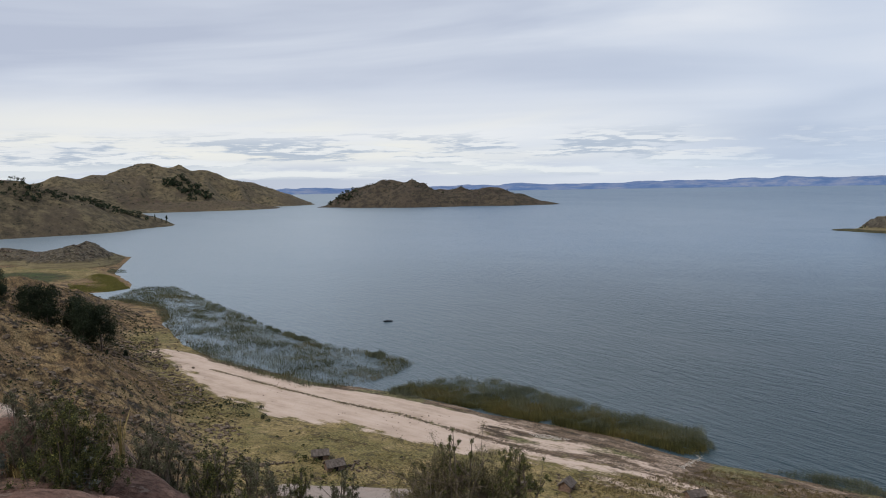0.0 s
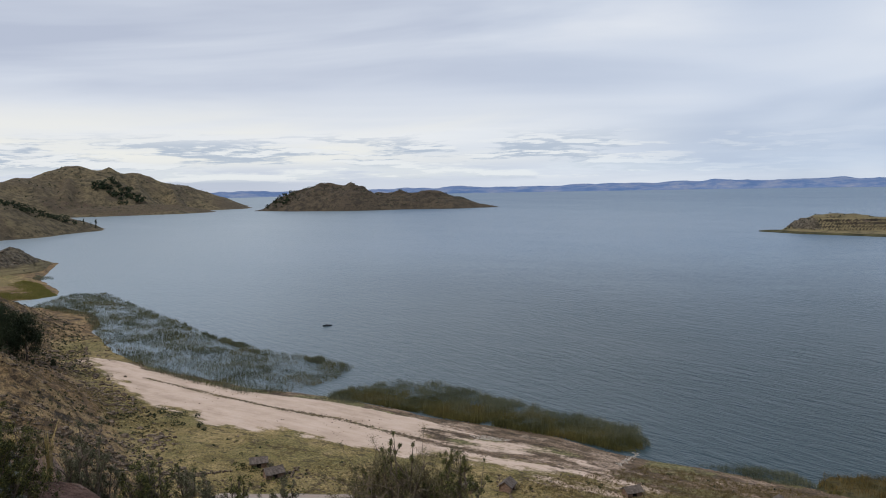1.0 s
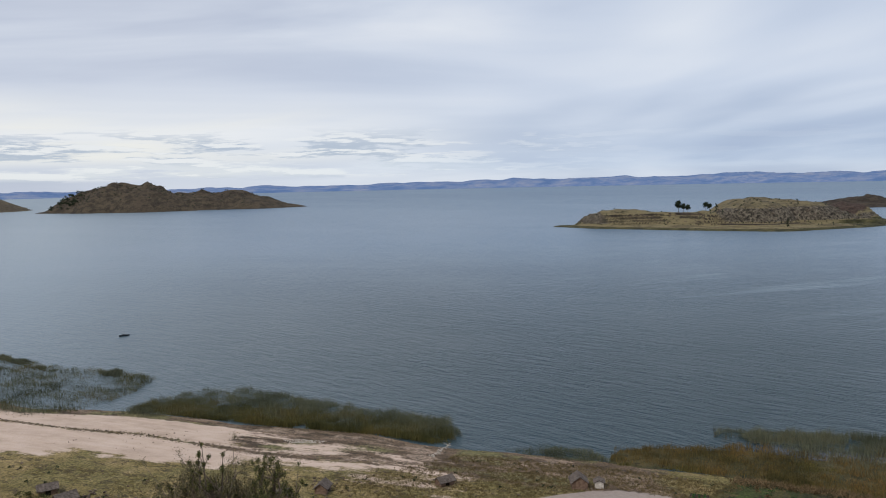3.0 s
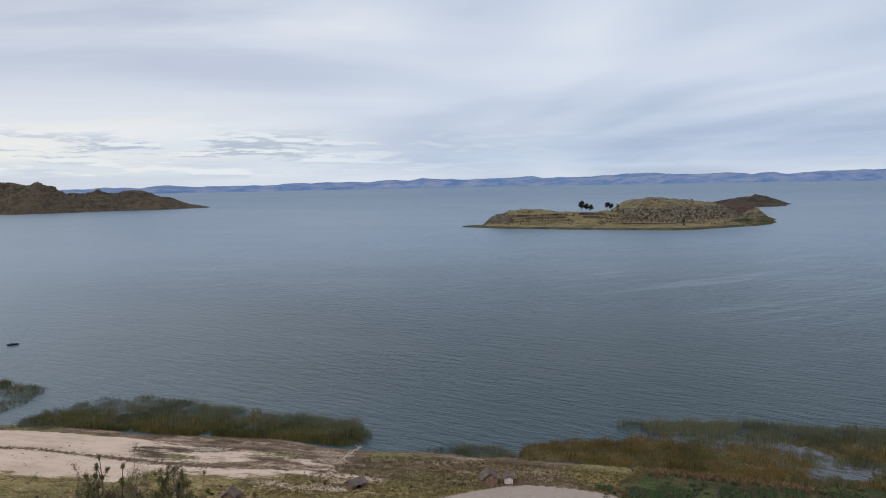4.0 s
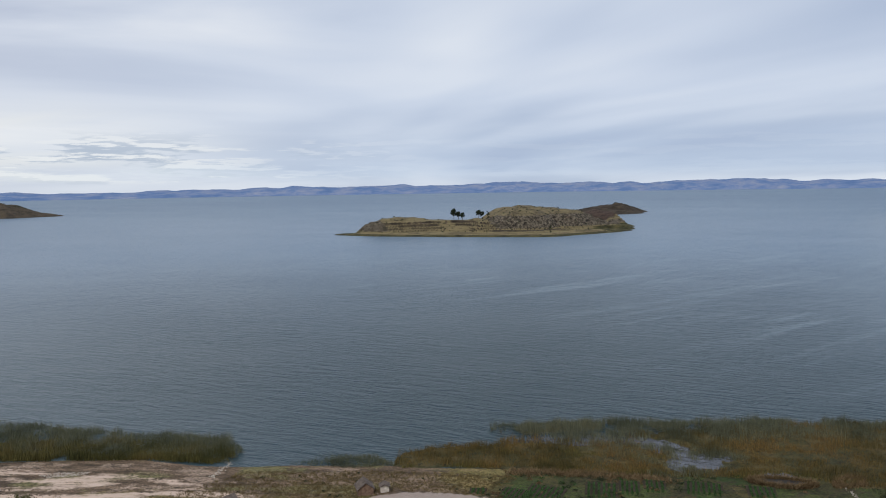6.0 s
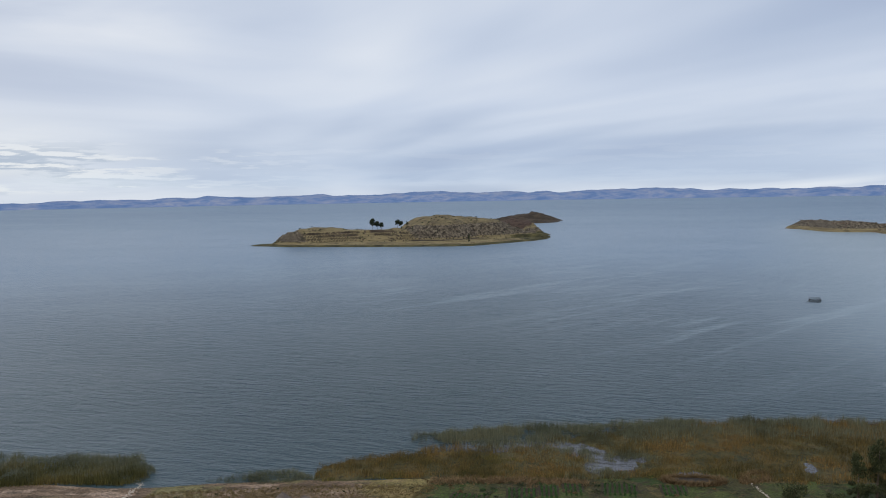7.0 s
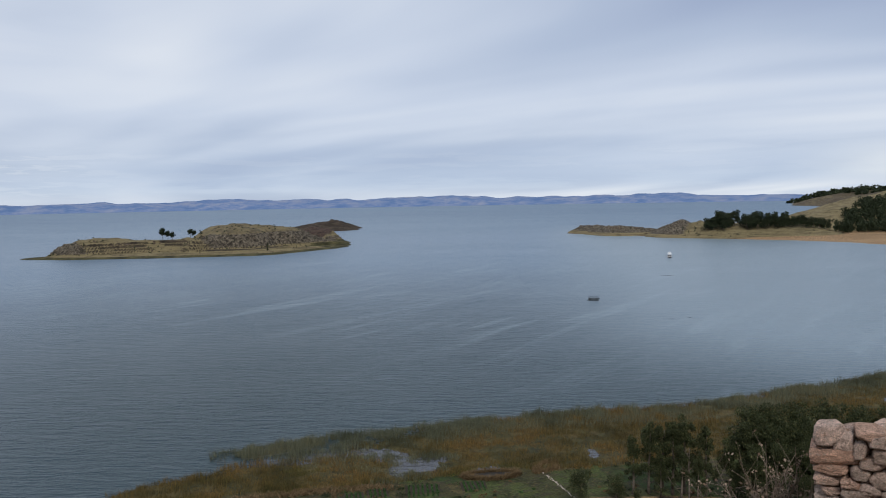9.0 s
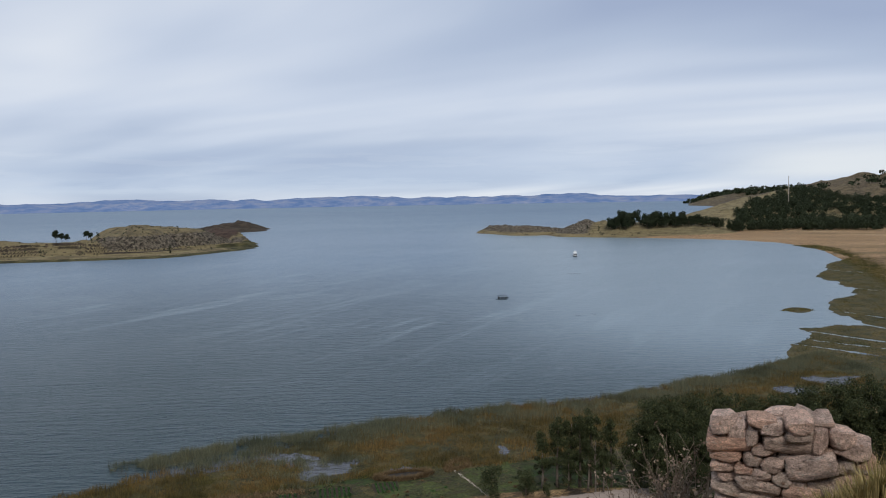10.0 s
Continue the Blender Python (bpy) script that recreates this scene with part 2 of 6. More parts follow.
def marsh_look(g, p):
    v = coords(g)
    n, f = g.noise(v, 0.12, 6, 0.65), g.noise(v, 1.1, 5, 0.7)
    m = g.noise(g.scaled(v, (0.3, 1, 1), (0, 0, 45)), 0.25, 5, 0.65)
    col = g.ramp(n, (0.36, (0.030, 0.030, 0.012)), (0.47, (0.062, 0.056, 0.021)), (0.56, (0.096, 0.073, 0.029)), (0.68, (0.075, 0.071, 0.028)))
    col = g.mix(g.band(m, 0.48, 0.64, 0, 0.55), col, (0.034, 0.038, 0.020))
    col = g.mix(g.band(f, 0.50, 0.60, 0, 0.8), col, (0.018, 0.016, 0.008))
    g.plug(p.inputs["Base Color"], col)
    relief(g, p, f, 0.9, 0.5)


def far_haze_look(g, p):
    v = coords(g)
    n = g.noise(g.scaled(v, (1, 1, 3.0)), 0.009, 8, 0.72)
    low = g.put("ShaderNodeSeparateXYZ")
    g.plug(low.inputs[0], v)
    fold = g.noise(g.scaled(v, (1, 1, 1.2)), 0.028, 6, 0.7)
    # blue tones put the haze of distance into the base colour
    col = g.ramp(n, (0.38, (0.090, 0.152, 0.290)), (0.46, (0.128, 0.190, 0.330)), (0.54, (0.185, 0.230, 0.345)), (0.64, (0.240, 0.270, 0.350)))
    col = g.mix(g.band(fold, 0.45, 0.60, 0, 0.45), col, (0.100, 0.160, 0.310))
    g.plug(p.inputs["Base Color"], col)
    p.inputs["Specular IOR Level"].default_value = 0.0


def water_look(g, p):
    v = coords(g)
    p.inputs["Specular Tint"].default_value = (0.72, 0.92, 1.0, 1)
    p.inputs["IOR"].default_value = 1.333
    p.inputs["Specular IOR Level"].default_value = 0.5
    sep = g.put("ShaderNodeSeparateXYZ")
    g.plug(sep.inputs[0], v)
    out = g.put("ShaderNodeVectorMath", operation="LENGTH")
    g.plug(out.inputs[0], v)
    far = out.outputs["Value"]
    # sheltered bays: the sky they reflect is put in as a paler base colour
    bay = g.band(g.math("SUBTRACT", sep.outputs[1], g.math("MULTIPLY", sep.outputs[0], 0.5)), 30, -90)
    bay_sheen = g.math("MAXIMUM", g.band(sep.outputs[0], 90, -170), g.math("MULTIPLY", bay, g.math("MULTIPLY", g.band(sep.outputs[0], 150, 300), g.band(sep.outputs[0], 1300, 850))))
    patch = g.noise(g.scaled(v, (0.35, 1, 1), (0, 0, 62)), 0.006, 5, 0.55, 0.5)
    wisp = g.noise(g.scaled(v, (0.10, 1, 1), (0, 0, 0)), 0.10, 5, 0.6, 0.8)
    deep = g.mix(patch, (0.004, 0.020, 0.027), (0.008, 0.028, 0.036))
    # the far lake's sky reflection is put into a paler, bluer base colour
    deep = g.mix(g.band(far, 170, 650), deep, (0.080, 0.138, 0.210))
    deep = g.mix(bay_sheen, deep, g.mix(g.band(sep.outputs[0], 0, 150), (0.180, 0.232, 0.275), (0.158, 0.212, 0.258)))
    # long lines that the wind draws over the bay, their sheen painted pale
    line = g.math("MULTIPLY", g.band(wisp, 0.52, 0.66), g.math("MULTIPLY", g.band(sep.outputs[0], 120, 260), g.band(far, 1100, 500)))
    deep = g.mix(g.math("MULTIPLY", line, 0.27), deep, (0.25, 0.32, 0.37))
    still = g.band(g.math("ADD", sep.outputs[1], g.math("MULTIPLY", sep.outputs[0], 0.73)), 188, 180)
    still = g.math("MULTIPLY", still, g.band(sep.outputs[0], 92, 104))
    # the pools' grey colour stands in for the sky that still water mirrors
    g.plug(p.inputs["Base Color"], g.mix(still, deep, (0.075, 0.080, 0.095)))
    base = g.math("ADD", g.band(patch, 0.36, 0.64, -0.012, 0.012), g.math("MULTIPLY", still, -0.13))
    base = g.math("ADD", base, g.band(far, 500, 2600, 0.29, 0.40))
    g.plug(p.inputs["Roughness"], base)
    bent = g.put("ShaderNodeVectorMath", operation="ADD")
    g.plug(bent.inputs[0], v)
    g.plug(bent.inputs[1], g.math("MULTIPLY", g.noise(v, 0.05, 3, 0.5), 4.0))
    w = bent.outputs[0]
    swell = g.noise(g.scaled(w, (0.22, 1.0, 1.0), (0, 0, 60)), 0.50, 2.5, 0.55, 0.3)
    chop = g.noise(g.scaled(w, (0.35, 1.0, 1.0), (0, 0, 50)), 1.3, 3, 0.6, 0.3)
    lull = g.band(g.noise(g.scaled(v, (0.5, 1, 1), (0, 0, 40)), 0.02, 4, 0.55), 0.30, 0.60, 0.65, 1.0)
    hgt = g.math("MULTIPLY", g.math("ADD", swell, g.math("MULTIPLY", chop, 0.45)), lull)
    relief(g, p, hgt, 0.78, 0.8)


M_GROUND = material("hillside_ground", ground_look, 0.95)
M_HILL = material("hill_scrub", hill_look, 0.95)
M_FAR = material("far_hills_haze", far_haze_look, 1.0)
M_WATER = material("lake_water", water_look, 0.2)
M_MARSH = material("reed_litter", marsh_look, 0.95)

# ---- landforms ----
def lattice(i, j, seed):
    h = np.sin(i * 127.1 + j * 311.7 + seed * 74.7) * 43758.5453
    return h - np.floor(h)


def smooth_noise(x, y, seed=0):
    i, j = np.floor(x), np.floor(y)
    u, v = x - i, y - j
    u, v = u * u * (3 - 2 * u), v * v * (3 - 2 * v)
    a, b = lattice(i, j, seed), lattice(i + 1, j, seed)
    c, d = lattice(i, j + 1, seed), lattice(i + 1, j + 1, seed)
    return (a + (b - a) * u) * (1 - v) + (c + (d - c) * u) * v


def fractal(x, y, seed=0, octaves=4, rough=0.5):
    """Layered noise, about -1 to 1."""
    s, amp, total = 0.0, 1.0, 0.0
    for k in range(octaves):
        s = s + amp * (smooth_noise(x, y, seed + 7 * k) * 2 - 1)
        total += amp
        amp *= rough
        x, y = 1.62 * x + 1.18 * y + 3.1, -1.18 * x + 1.62 * y + 1.7
    return s / total


def inside_distance(X, Y, ring):
    """Distance to the ring's line, positive inside it."""
    P = np.array(ring, float)
    best, inside = np.full(X.shape, 1e12), np.zeros(X.shape, bool)
    for (ax, ay), (bx, by) in zip(P, np.roll(P, -1, 0)):
        dx, dy = bx - ax, by - ay
        t = np.clip(((X - ax) * dx + (Y - ay) * dy) / (dx * dx + dy * dy), 0, 1)
        best = np.minimum(best, (X - ax - t * dx) ** 2 + (Y - ay - t * dy) ** 2)
        if ay != by:
            inside ^= ((ay > Y) != (by > Y)) & (X < (bx - ax) * (Y - ay) / (by - ay) + ax)
    return np.where(inside, 1, -1) * np.sqrt(best)


def line_distance(X, Y, line):
    best = np.full(X.shape, 1e12)
    for (ax, ay), (bx, by) in zip(line[:-1], line[1:]):
        dx, dy = bx - ax, by - ay
        t = np.clip(((X - ax) * dx + (Y - ay) * dy) / (dx * dx + dy * dy), 0, 1)
        best = np.minimum(best, (X - ax - t * dx) ** 2 + (Y - ay - t * dy) ** 2)
    return np.sqrt(best)


def ridge(X, Y, spine, power=1.35):
    """A ridge along a spine of (x, y, height, half width)."""
    best = np.full(X.shape, -3.0)
    for (ax, ay, ah, aw), (bx, by, bh, bw) in zip(spine[:-1], spine[1:]):
        dx, dy = bx - ax, by - ay
        t = np.clip(((X - ax) * dx + (Y - ay) * dy) / (dx * dx + dy * dy), 0, 1)
        d = np.hypot(X - ax - t * dx, Y - ay - t * dy) / (aw + (bw - aw) * t)
        hgt = (ah + (bh - ah) * t) * (1 - d ** power)
        best = np.maximum(best, np.where(d > 1, -6 * (d - 1), hgt))
    return best


def step(v, a, b):
    t = np.clip((v - a) / (b - a), 0, 1)
    return t * t * (3 - 2 * t)


SHORE = [(-900, 1500), (-470, 1250), (-368, 1050), (-404, 934), (-441, 871), (-468, 806), (-600, 720), (-540, 650), (-380, 622), (-300, 592), (-231, 563),
         (-212, 501), (-198, 456), (-182, 428), (-164, 398), (-159, 382), (-165, 371), (-178, 367), (-187, 372), (-190, 380), (-181, 361), (-168, 348), (-151, 344), (-138, 338), (-118, 318), (-108, 297), (-104, 279), (-85, 242),
         (-63, 217), (-33, 191), (-12, 180), (13, 159), (34, 144), (46, 131), (68, 115), (93, 93), (105, 82), (122, 66), (134, 50),
         (165, 18), (215, -16), (290, -40), (360, -30), (430, -24), (500, -16), (590, -6), (700, 12), (760, 30), (800, 52), (832, 90), (848, 140), (861, 226), (886, 301),
         (923, 431), (960, 440), (1010, 330), (1060, 240), (1250, 190), (1900, 100), (1900, -900), (-1500, -900), (-1500, 1500)]
TOE = [(-146, 322), (-122, 306), (-112, 286), (-98, 242), (-82, 214), (-62, 182), (-47, 152), (-32, 116), (0, 96), (30, 86), (58, 77), (84, 56), (102, 32),
       (114, 10), (135, -18), (190, -60), (300, -110), (600, -160), (600, -900), (-1500, -900), (-1500, 180), (-420, 190), (-250, 196), (-192, 228), (-166, 282)]


COVE = [[(-300, 520, 10, 32), (-268, 508, 8, 22), (-244, 494, 12, 28), (-238, 511, 14, 19), (-238, 552, 2.5, 7)]]
HEAD = [[(-900, 800, 95, 170), (-640, 880, 66, 120), (-560, 857, 66.6, 118), (-470, 911, 51.0, 92.9), (-410, 1010, 18.4, 49.9), (-381, 1044, 6.1, 11.9)]]
POINT = [[(953, 420, 8.3, 19.8), (912, 352, 10.1, 33.5), (919, 300, 6.2, 7.6)], [(900, 273, 17.4, 40.9), (898, 230, 15.4, 41.5), (950, 160, 12, 60)]]
WOOD = [[(980, 195, 17.3, 60), (1085, 135, 24.8, 80.1), (1312, 75, 47.4, 187), (1283, 44.6, 41.7, 75.2), (1301, -74.5, 25.1, 122), (1500, -500, 60, 250)]]


def landform(X, Y, spines, rough, size, power):
    z = np.full(X.shape, -9.0)
    for s in spines:
        z = np.maximum(z, ridge(X, Y, s, power))
    n = fractal(X / size, Y / size, 31, 4)
    return np.where(z > 0, z * (1 + 0.2 * n) + rough * fractal(X / size * 2.3, Y / size * 2.3, 33, 4) * step(z, 0, 6) + 0.8, np.maximum(z * 3, -9))


def base_height(X, Y):
    d = inside_distance(X, Y, SHORE) + 1.6 * fractal(X / 14, Y / 14, 5, 3)
    t = inside_distance(X, Y, TOE) + 3.0 * fractal(X / 22, Y / 22, 9, 3)
    flat = np.where(d > 0, 2.6 * (1 - np.exp(-d / 36)), np.maximum(d * 0.05, -4))
    up = np.where(t > 0, t, 0)
    rise = SLOPE * (np.sqrt(up * up + 30) - math.sqrt(30))
    rise = np.where(rise > 62, 62 + 0.35 * (rise - 62), rise)
    rough = fractal(X / 9, Y / 9, 21, 4, 0.55) * 1.0 + fractal(X / 3.4, Y / 3.4, 23, 2) * 0.35 + fractal(X / 40, Y / 40, 3, 3) * 3.0
    scarp = fractal((0.755 * X + 0.656 * Y) / 26, (-0.656 * X + 0.755 * Y) / 5.0, 25, 4)
    z = flat + rise + rough * step(t, 0, 25) + (1.1 * step(scarp, 0.02, 0.10) + 0.8 * step(scarp, 0.28, 0.36)) * step(t, 8, 30) * step(-X, 5, 20)
    # the ledge on which the camera stands
    near = np.hypot(X, Y)
    z = z + (48.35 - z) * step(-near, -7, -2.5)
    # a low knoll beside it, and the footing of the stone wall
    z = np.maximum(z, 47.65 - 0.05 * ((X + 4.2) ** 2 + (Y - 5.6) ** 2))
    z = np.maximum(z, 47.95 - 0.55 * np.maximum((X - 5.2) ** 2 / 1.0 + (Y + 0.1) ** 2 / 1.5 - 0.5, 0))
    # the bank falls away steeply in front
    z = z - 2.6 * step(X, 5.6, 8.0) * step(-near, -70, -30)
    z = z - 1.0 * step(X + 0.42 * Y, -0.2, 0.35) * step(-X, -0.5, 0.4) * step(near, 3.0, 5.5) * step(-near, -45, -16)
    return z


def ground_height(X, Y):
    """The land with the rocky headland in the next cove, the long headland behind it, and the far side of the bay."""
    z = base_height(X, Y)
    for spines, rough, size, power in LANDFORMS:
        z = np.maximum(z, landform(X, Y, spines, rough, size, power))
    return z


SLOPE = 0.55
LANDFORMS = [(COVE, 0.9, 12, 1.35), (HEAD, 2.2, 45, 1.2), (POINT, 0.8, 10, 1.35), (WOOD, 1.6, 40, 1.25)]


def sheet(name, xs, ys, height, zones, mat, label, kind="structure", floor=-2.5):
    """A height field over the grid of xs and ys, cut off where it lies deep under the water."""
    X, Y = np.meshgrid(xs, ys)
    Z = height(X, Y)
    ny, nx = X.shape
    i = np.arange(nx * ny).reshape(ny, nx)
    q = np.stack([i[:-1, :-1], i[:-1, 1:], i[1:, 1:], i[1:, :-1]], -1).reshape(-1, 4)
    q = q[(Z.ravel()[q] > floor).any(1)]
    used, inv = np.unique(q, return_inverse=True)
    co = np.stack([X.ravel(), Y.ravel(), Z.ravel()], 1)[used]
    me = bpy.data.meshes.new(name)
    me.from_pydata(co.tolist(), [], inv.reshape(-1, 4).tolist())
    me.polygons.foreach_set("use_smooth", np.ones(len(me.polygons), bool))
    for key, f in zones.items():
        at = me.attributes.new(key, "FLOAT", "POINT")
        at.data.foreach_set("value", np.asarray(f(co[:, 0], co[:, 1], co[:, 2]), np.float32))
    me.materials.append(mat)
    return tagged(new(name, me), label, kind=kind)


def grid(fine0, fine1, lo, hi, s, grow=1.07, close=(-9, 14)):
    """Grid lines, close together between fine0 and fine1 (closest around the camera) and wider outside."""
    mid = [q for q in np.arange(fine0, fine1 + s / 2, s) if not close[0] <= q <= close[1]]
    mid = sorted(mid + list(np.arange(close[0], close[1], 0.4)))
    up, down, q = [], [], s
    a = fine1
    while a < hi:
        q = min(q * grow, 14)
        a += q
        up.append(a)
    a, q = fine0, s
    while a > lo:
        q = min(q * grow, 14)
        a -= q
        down.append(a)
    return np.array(down[::-1] + mid + up)


BEACH = [(-90, 232), (-77, 231), (-63, 216), (-33, 190), (-12, 179), (6, 163), (14, 152), (22, 140), (20, 130), (10, 131), (0, 137), (-10, 144), (-22, 151), (-33, 159), (-44, 168), (-58, 184), (-78, 212)]
TRACK = [(-26, 117.5), (-22, 117), (-5, 115), (21, 109), (49, 99), (60, 97), (69, 90), (91, 68), (113, 39), (122, 29), (130, 13)]
FIELDS = [(72, 94), (84, 100), (96, 90), (108, 80), (118, 70), (128, 60), (144, 46), (152, 16), (131, 14), (122, 36), (113, 50), (97, 65), (80, 82), (68, 92)]
WRACK = [(-64, 205), (-40, 184), (-24, 170), (-11, 161), (1, 150), (10, 141), (18, 135), (30, 132)]


def z_sand(x, y, z):
    d = inside_distance(x, y, SHORE)
    s = step(inside_distance(x, y, BEACH) + 5 * fractal(x / 10, y / 10, 52, 4), -5, 5) * step(d, 1.5, 4.5) * (1 - 0.5 * step(x, -6, 16))
    patches = 0.46 * step(x, -10, 5) * step(-x, -60, -30) * step(d, 2, 8) * step(-d, -30, -20)
    return np.maximum(s, patches) * (1 - 0.75 * step(-line_distance(x, y, WRACK), -1.2, -0.3))


def z_mud(x, y, z):
    d = inside_distance(x, y, SHORE)
    strip = step(-np.abs(d - 1), -5, -2) * step(-x, -90, -60) * step(-y, -250, -200)
    return np.maximum(strip, 0.9 * step(-d, -22, -10) * step(x, -5, 15) * step(-x, -85, -60)) + 0.6 * step(-line_distance(x, y, WRACK), -1.6, -0.4)


def z_grass(x, y, z):
    t = inside_distance(x, y, TOE)
    return step(-t, -16, 6) * step(np.hypot(x, y), 30, 60) * step(-y, -300, -240) * step(-x, -420, -300) * step(-x, -112, -96) + 0.8 * step(-np.hypot(x + 250, (y - 430)), -70, -40)


def z_track(x, y, z):
    near = 3.2 * step(-np.hypot(x - 59, y - 96), -17, -8)
    return step(near - line_distance(x, y, TRACK), -3.2, -1.8) * step(-z, -12, -7)


def z_field(x, y, z):
    return np.maximum(step(inside_distance(x, y, FIELDS), -2, 2), 0.8 * step(-np.hypot(x + 240, (y - 415)), -45, -25), 0.8 * step(-np.hypot((x + 180), (y - 400)), -50, -35) * step(x, -206, -196))


def z_red(x, y, z):
    return step(-np.hypot(x, y), -13, -8) * (0.25 + 0.6 * step(-x, 1.9, 2.6))


def z_straw(x, y, z):
    plain = step(x, 560, 700) * step(-z, -7, -3.2)
    slope = 0.62 * step(x, 960, 1010) * step(-np.arctan2(x, y), -1.5, -1.46)
    return np.maximum(plain * (0.4 + 0.6 * step(-y, -215, -150)), slope)


sheet("ground", grid(-130, 140, -1500, 1900, 1.2), grid(-10, 240, -900, 1500, 1.2), base_height,
               {"sand": z_sand, "mud": z_mud, "grass": z_grass, "track": z_track, "field": z_field, "straw": z_straw, "red": z_red}, M_GROUND,
               "dry brown hillside with scrub, sandy beach and grassy shore flats")


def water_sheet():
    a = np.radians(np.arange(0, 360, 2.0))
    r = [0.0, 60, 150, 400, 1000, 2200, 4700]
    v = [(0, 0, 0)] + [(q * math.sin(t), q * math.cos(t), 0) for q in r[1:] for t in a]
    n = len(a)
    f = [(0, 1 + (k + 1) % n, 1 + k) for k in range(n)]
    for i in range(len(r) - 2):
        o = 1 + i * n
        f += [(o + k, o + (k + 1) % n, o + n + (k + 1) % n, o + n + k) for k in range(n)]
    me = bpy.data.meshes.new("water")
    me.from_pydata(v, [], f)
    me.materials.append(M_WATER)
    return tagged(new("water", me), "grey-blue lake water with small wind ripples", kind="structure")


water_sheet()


REEDS_D = [(73, 121), (84, 119), (91, 115), (97, 123), (115, 112), (133, 98), (155, 82), (172, 62), (185, 50), (220, 28), (240, 15), (259, 5), (225, -22), (185, 0), (161, 18),
           (135, 49), (127, 55), (120, 66), (111, 75), (103, 82), (96, 88), (91, 93), (79, 106), (69, 115)]
MAT = [(73, 121), (84, 116), (92, 111), (98, 106), (104, 101), (109, 95), (116, 98), (121, 97), (128, 93), (136, 87), (156, 77), (172, 58), (185, 46), (220, 25), (240, 12), (259, 3)] + REEDS_D[12:]
MARSH = [(225, 22), (237, 16), (247, 13), (262, 13), (276, 12), (295, 8), (303, 12), (312, 4), (318, -8), (335, -4), (346, 0), (356, 3), (390, 2), (414, -7), (437, -5), (462, 1), (488, 13), (532, 6), (573, 7), (623, -5), (665, 2),
         (712, 15), (770, 42), (760, 18), (690, -16), (590, -30), (430, -44), (360, -48), (290, -58), (215, -34)]
POOLS = [[(114, 98), (116, 94), (116.5, 87), (120.5, 81), (117, 80.5), (111.6, 80.5), (107, 82.5), (107, 84.5), (111.5, 86.5), (112.5, 89), (110.5, 94)],
         [(223, 10), (227, 6), (225, 1), (232.5, -6), (221, -2.5), (217, 1), (220, 5.5)], [(209, 14), (212, 10.5), (209.5, 6.5), (208, 4), (203, 9), (204, 12)], [(133.5, 57), (139, 62), (140.5, 61), (134.5, 55.5)]]
CHANNELS = [[(330, 1), (322, -7), (311, -17), (300, -30)], [(298, 8), (291, -3), (284, -17), (278, -30)], [(280, 7), (277, -3), (273, -16)], [(271, 12), (268, 4), (260, -13), (252, -28)], [(625, -5), (602, -18), (580, -28)],
            [(532, 5), (522, -12), (500, -26)], [(437, -6), (428, -20), (415, -30)], [(350, -2), (338, -18)]]


def pools(x, y, edge=1.0):
    """0 in the open pools of the marsh, 1 outside them."""
    d = np.maximum.reduce([inside_distance(x, y, p) for p in POOLS]) + 0.9 * fractal(x / 4, y / 4, 71, 4) + 2.2 * fractal((0.67 * x - 0.74 * y) / 9, (0.74 * x + 0.67 * y) / 2.6, 72, 3)
    d = np.maximum(d, 4.6 - np.hypot((x - 115.2) / 1.1, (y - 68.6) * 1.1))
    return step(-d, -0.6, edge)


def channels(x, y):
    """0 in the ditches between the reed mats at the bay's head, 1 on the mats."""
    d = np.minimum.reduce([line_distance(x, y, c) for c in CHANNELS])
    return step(d - 0.5 - 0.9 * fractal(x / 6, y / 6, 86, 3), -0.1, 0.6)


def marsh_height(x, y):
    a = inside_distance(x, y, MAT) + 2.6 * fractal(x / 8, y / 8, 88, 4)
    b = inside_distance(x, y, MARSH) + 4.5 * fractal(x / 15, y / 6, 89, 5, 0.6)
    b = np.where(channels(x, y) < 0.5, np.minimum(b, -2), b)
    b = np.maximum(b, 5 - np.hypot((x - 350) / 1.6, y - 15))
    h = np.clip(np.maximum(a * 0.06 + 0.07 * fractal(x / 2.4, y / 2.4, 92, 3), b * 0.12), -0.6, 0.16) + 0.03 * fractal(x / 3, y / 3, 90, 3)
    return np.where(pools(x, y) < 0.5, -0.6, h)


sheet("marsh", np.arange(66, 780, 1.3), np.arange(-62, 126, 1.3), marsh_height, {}, M_MARSH, "flat mats of dead olive-brown reed litter", floor=-0.3)


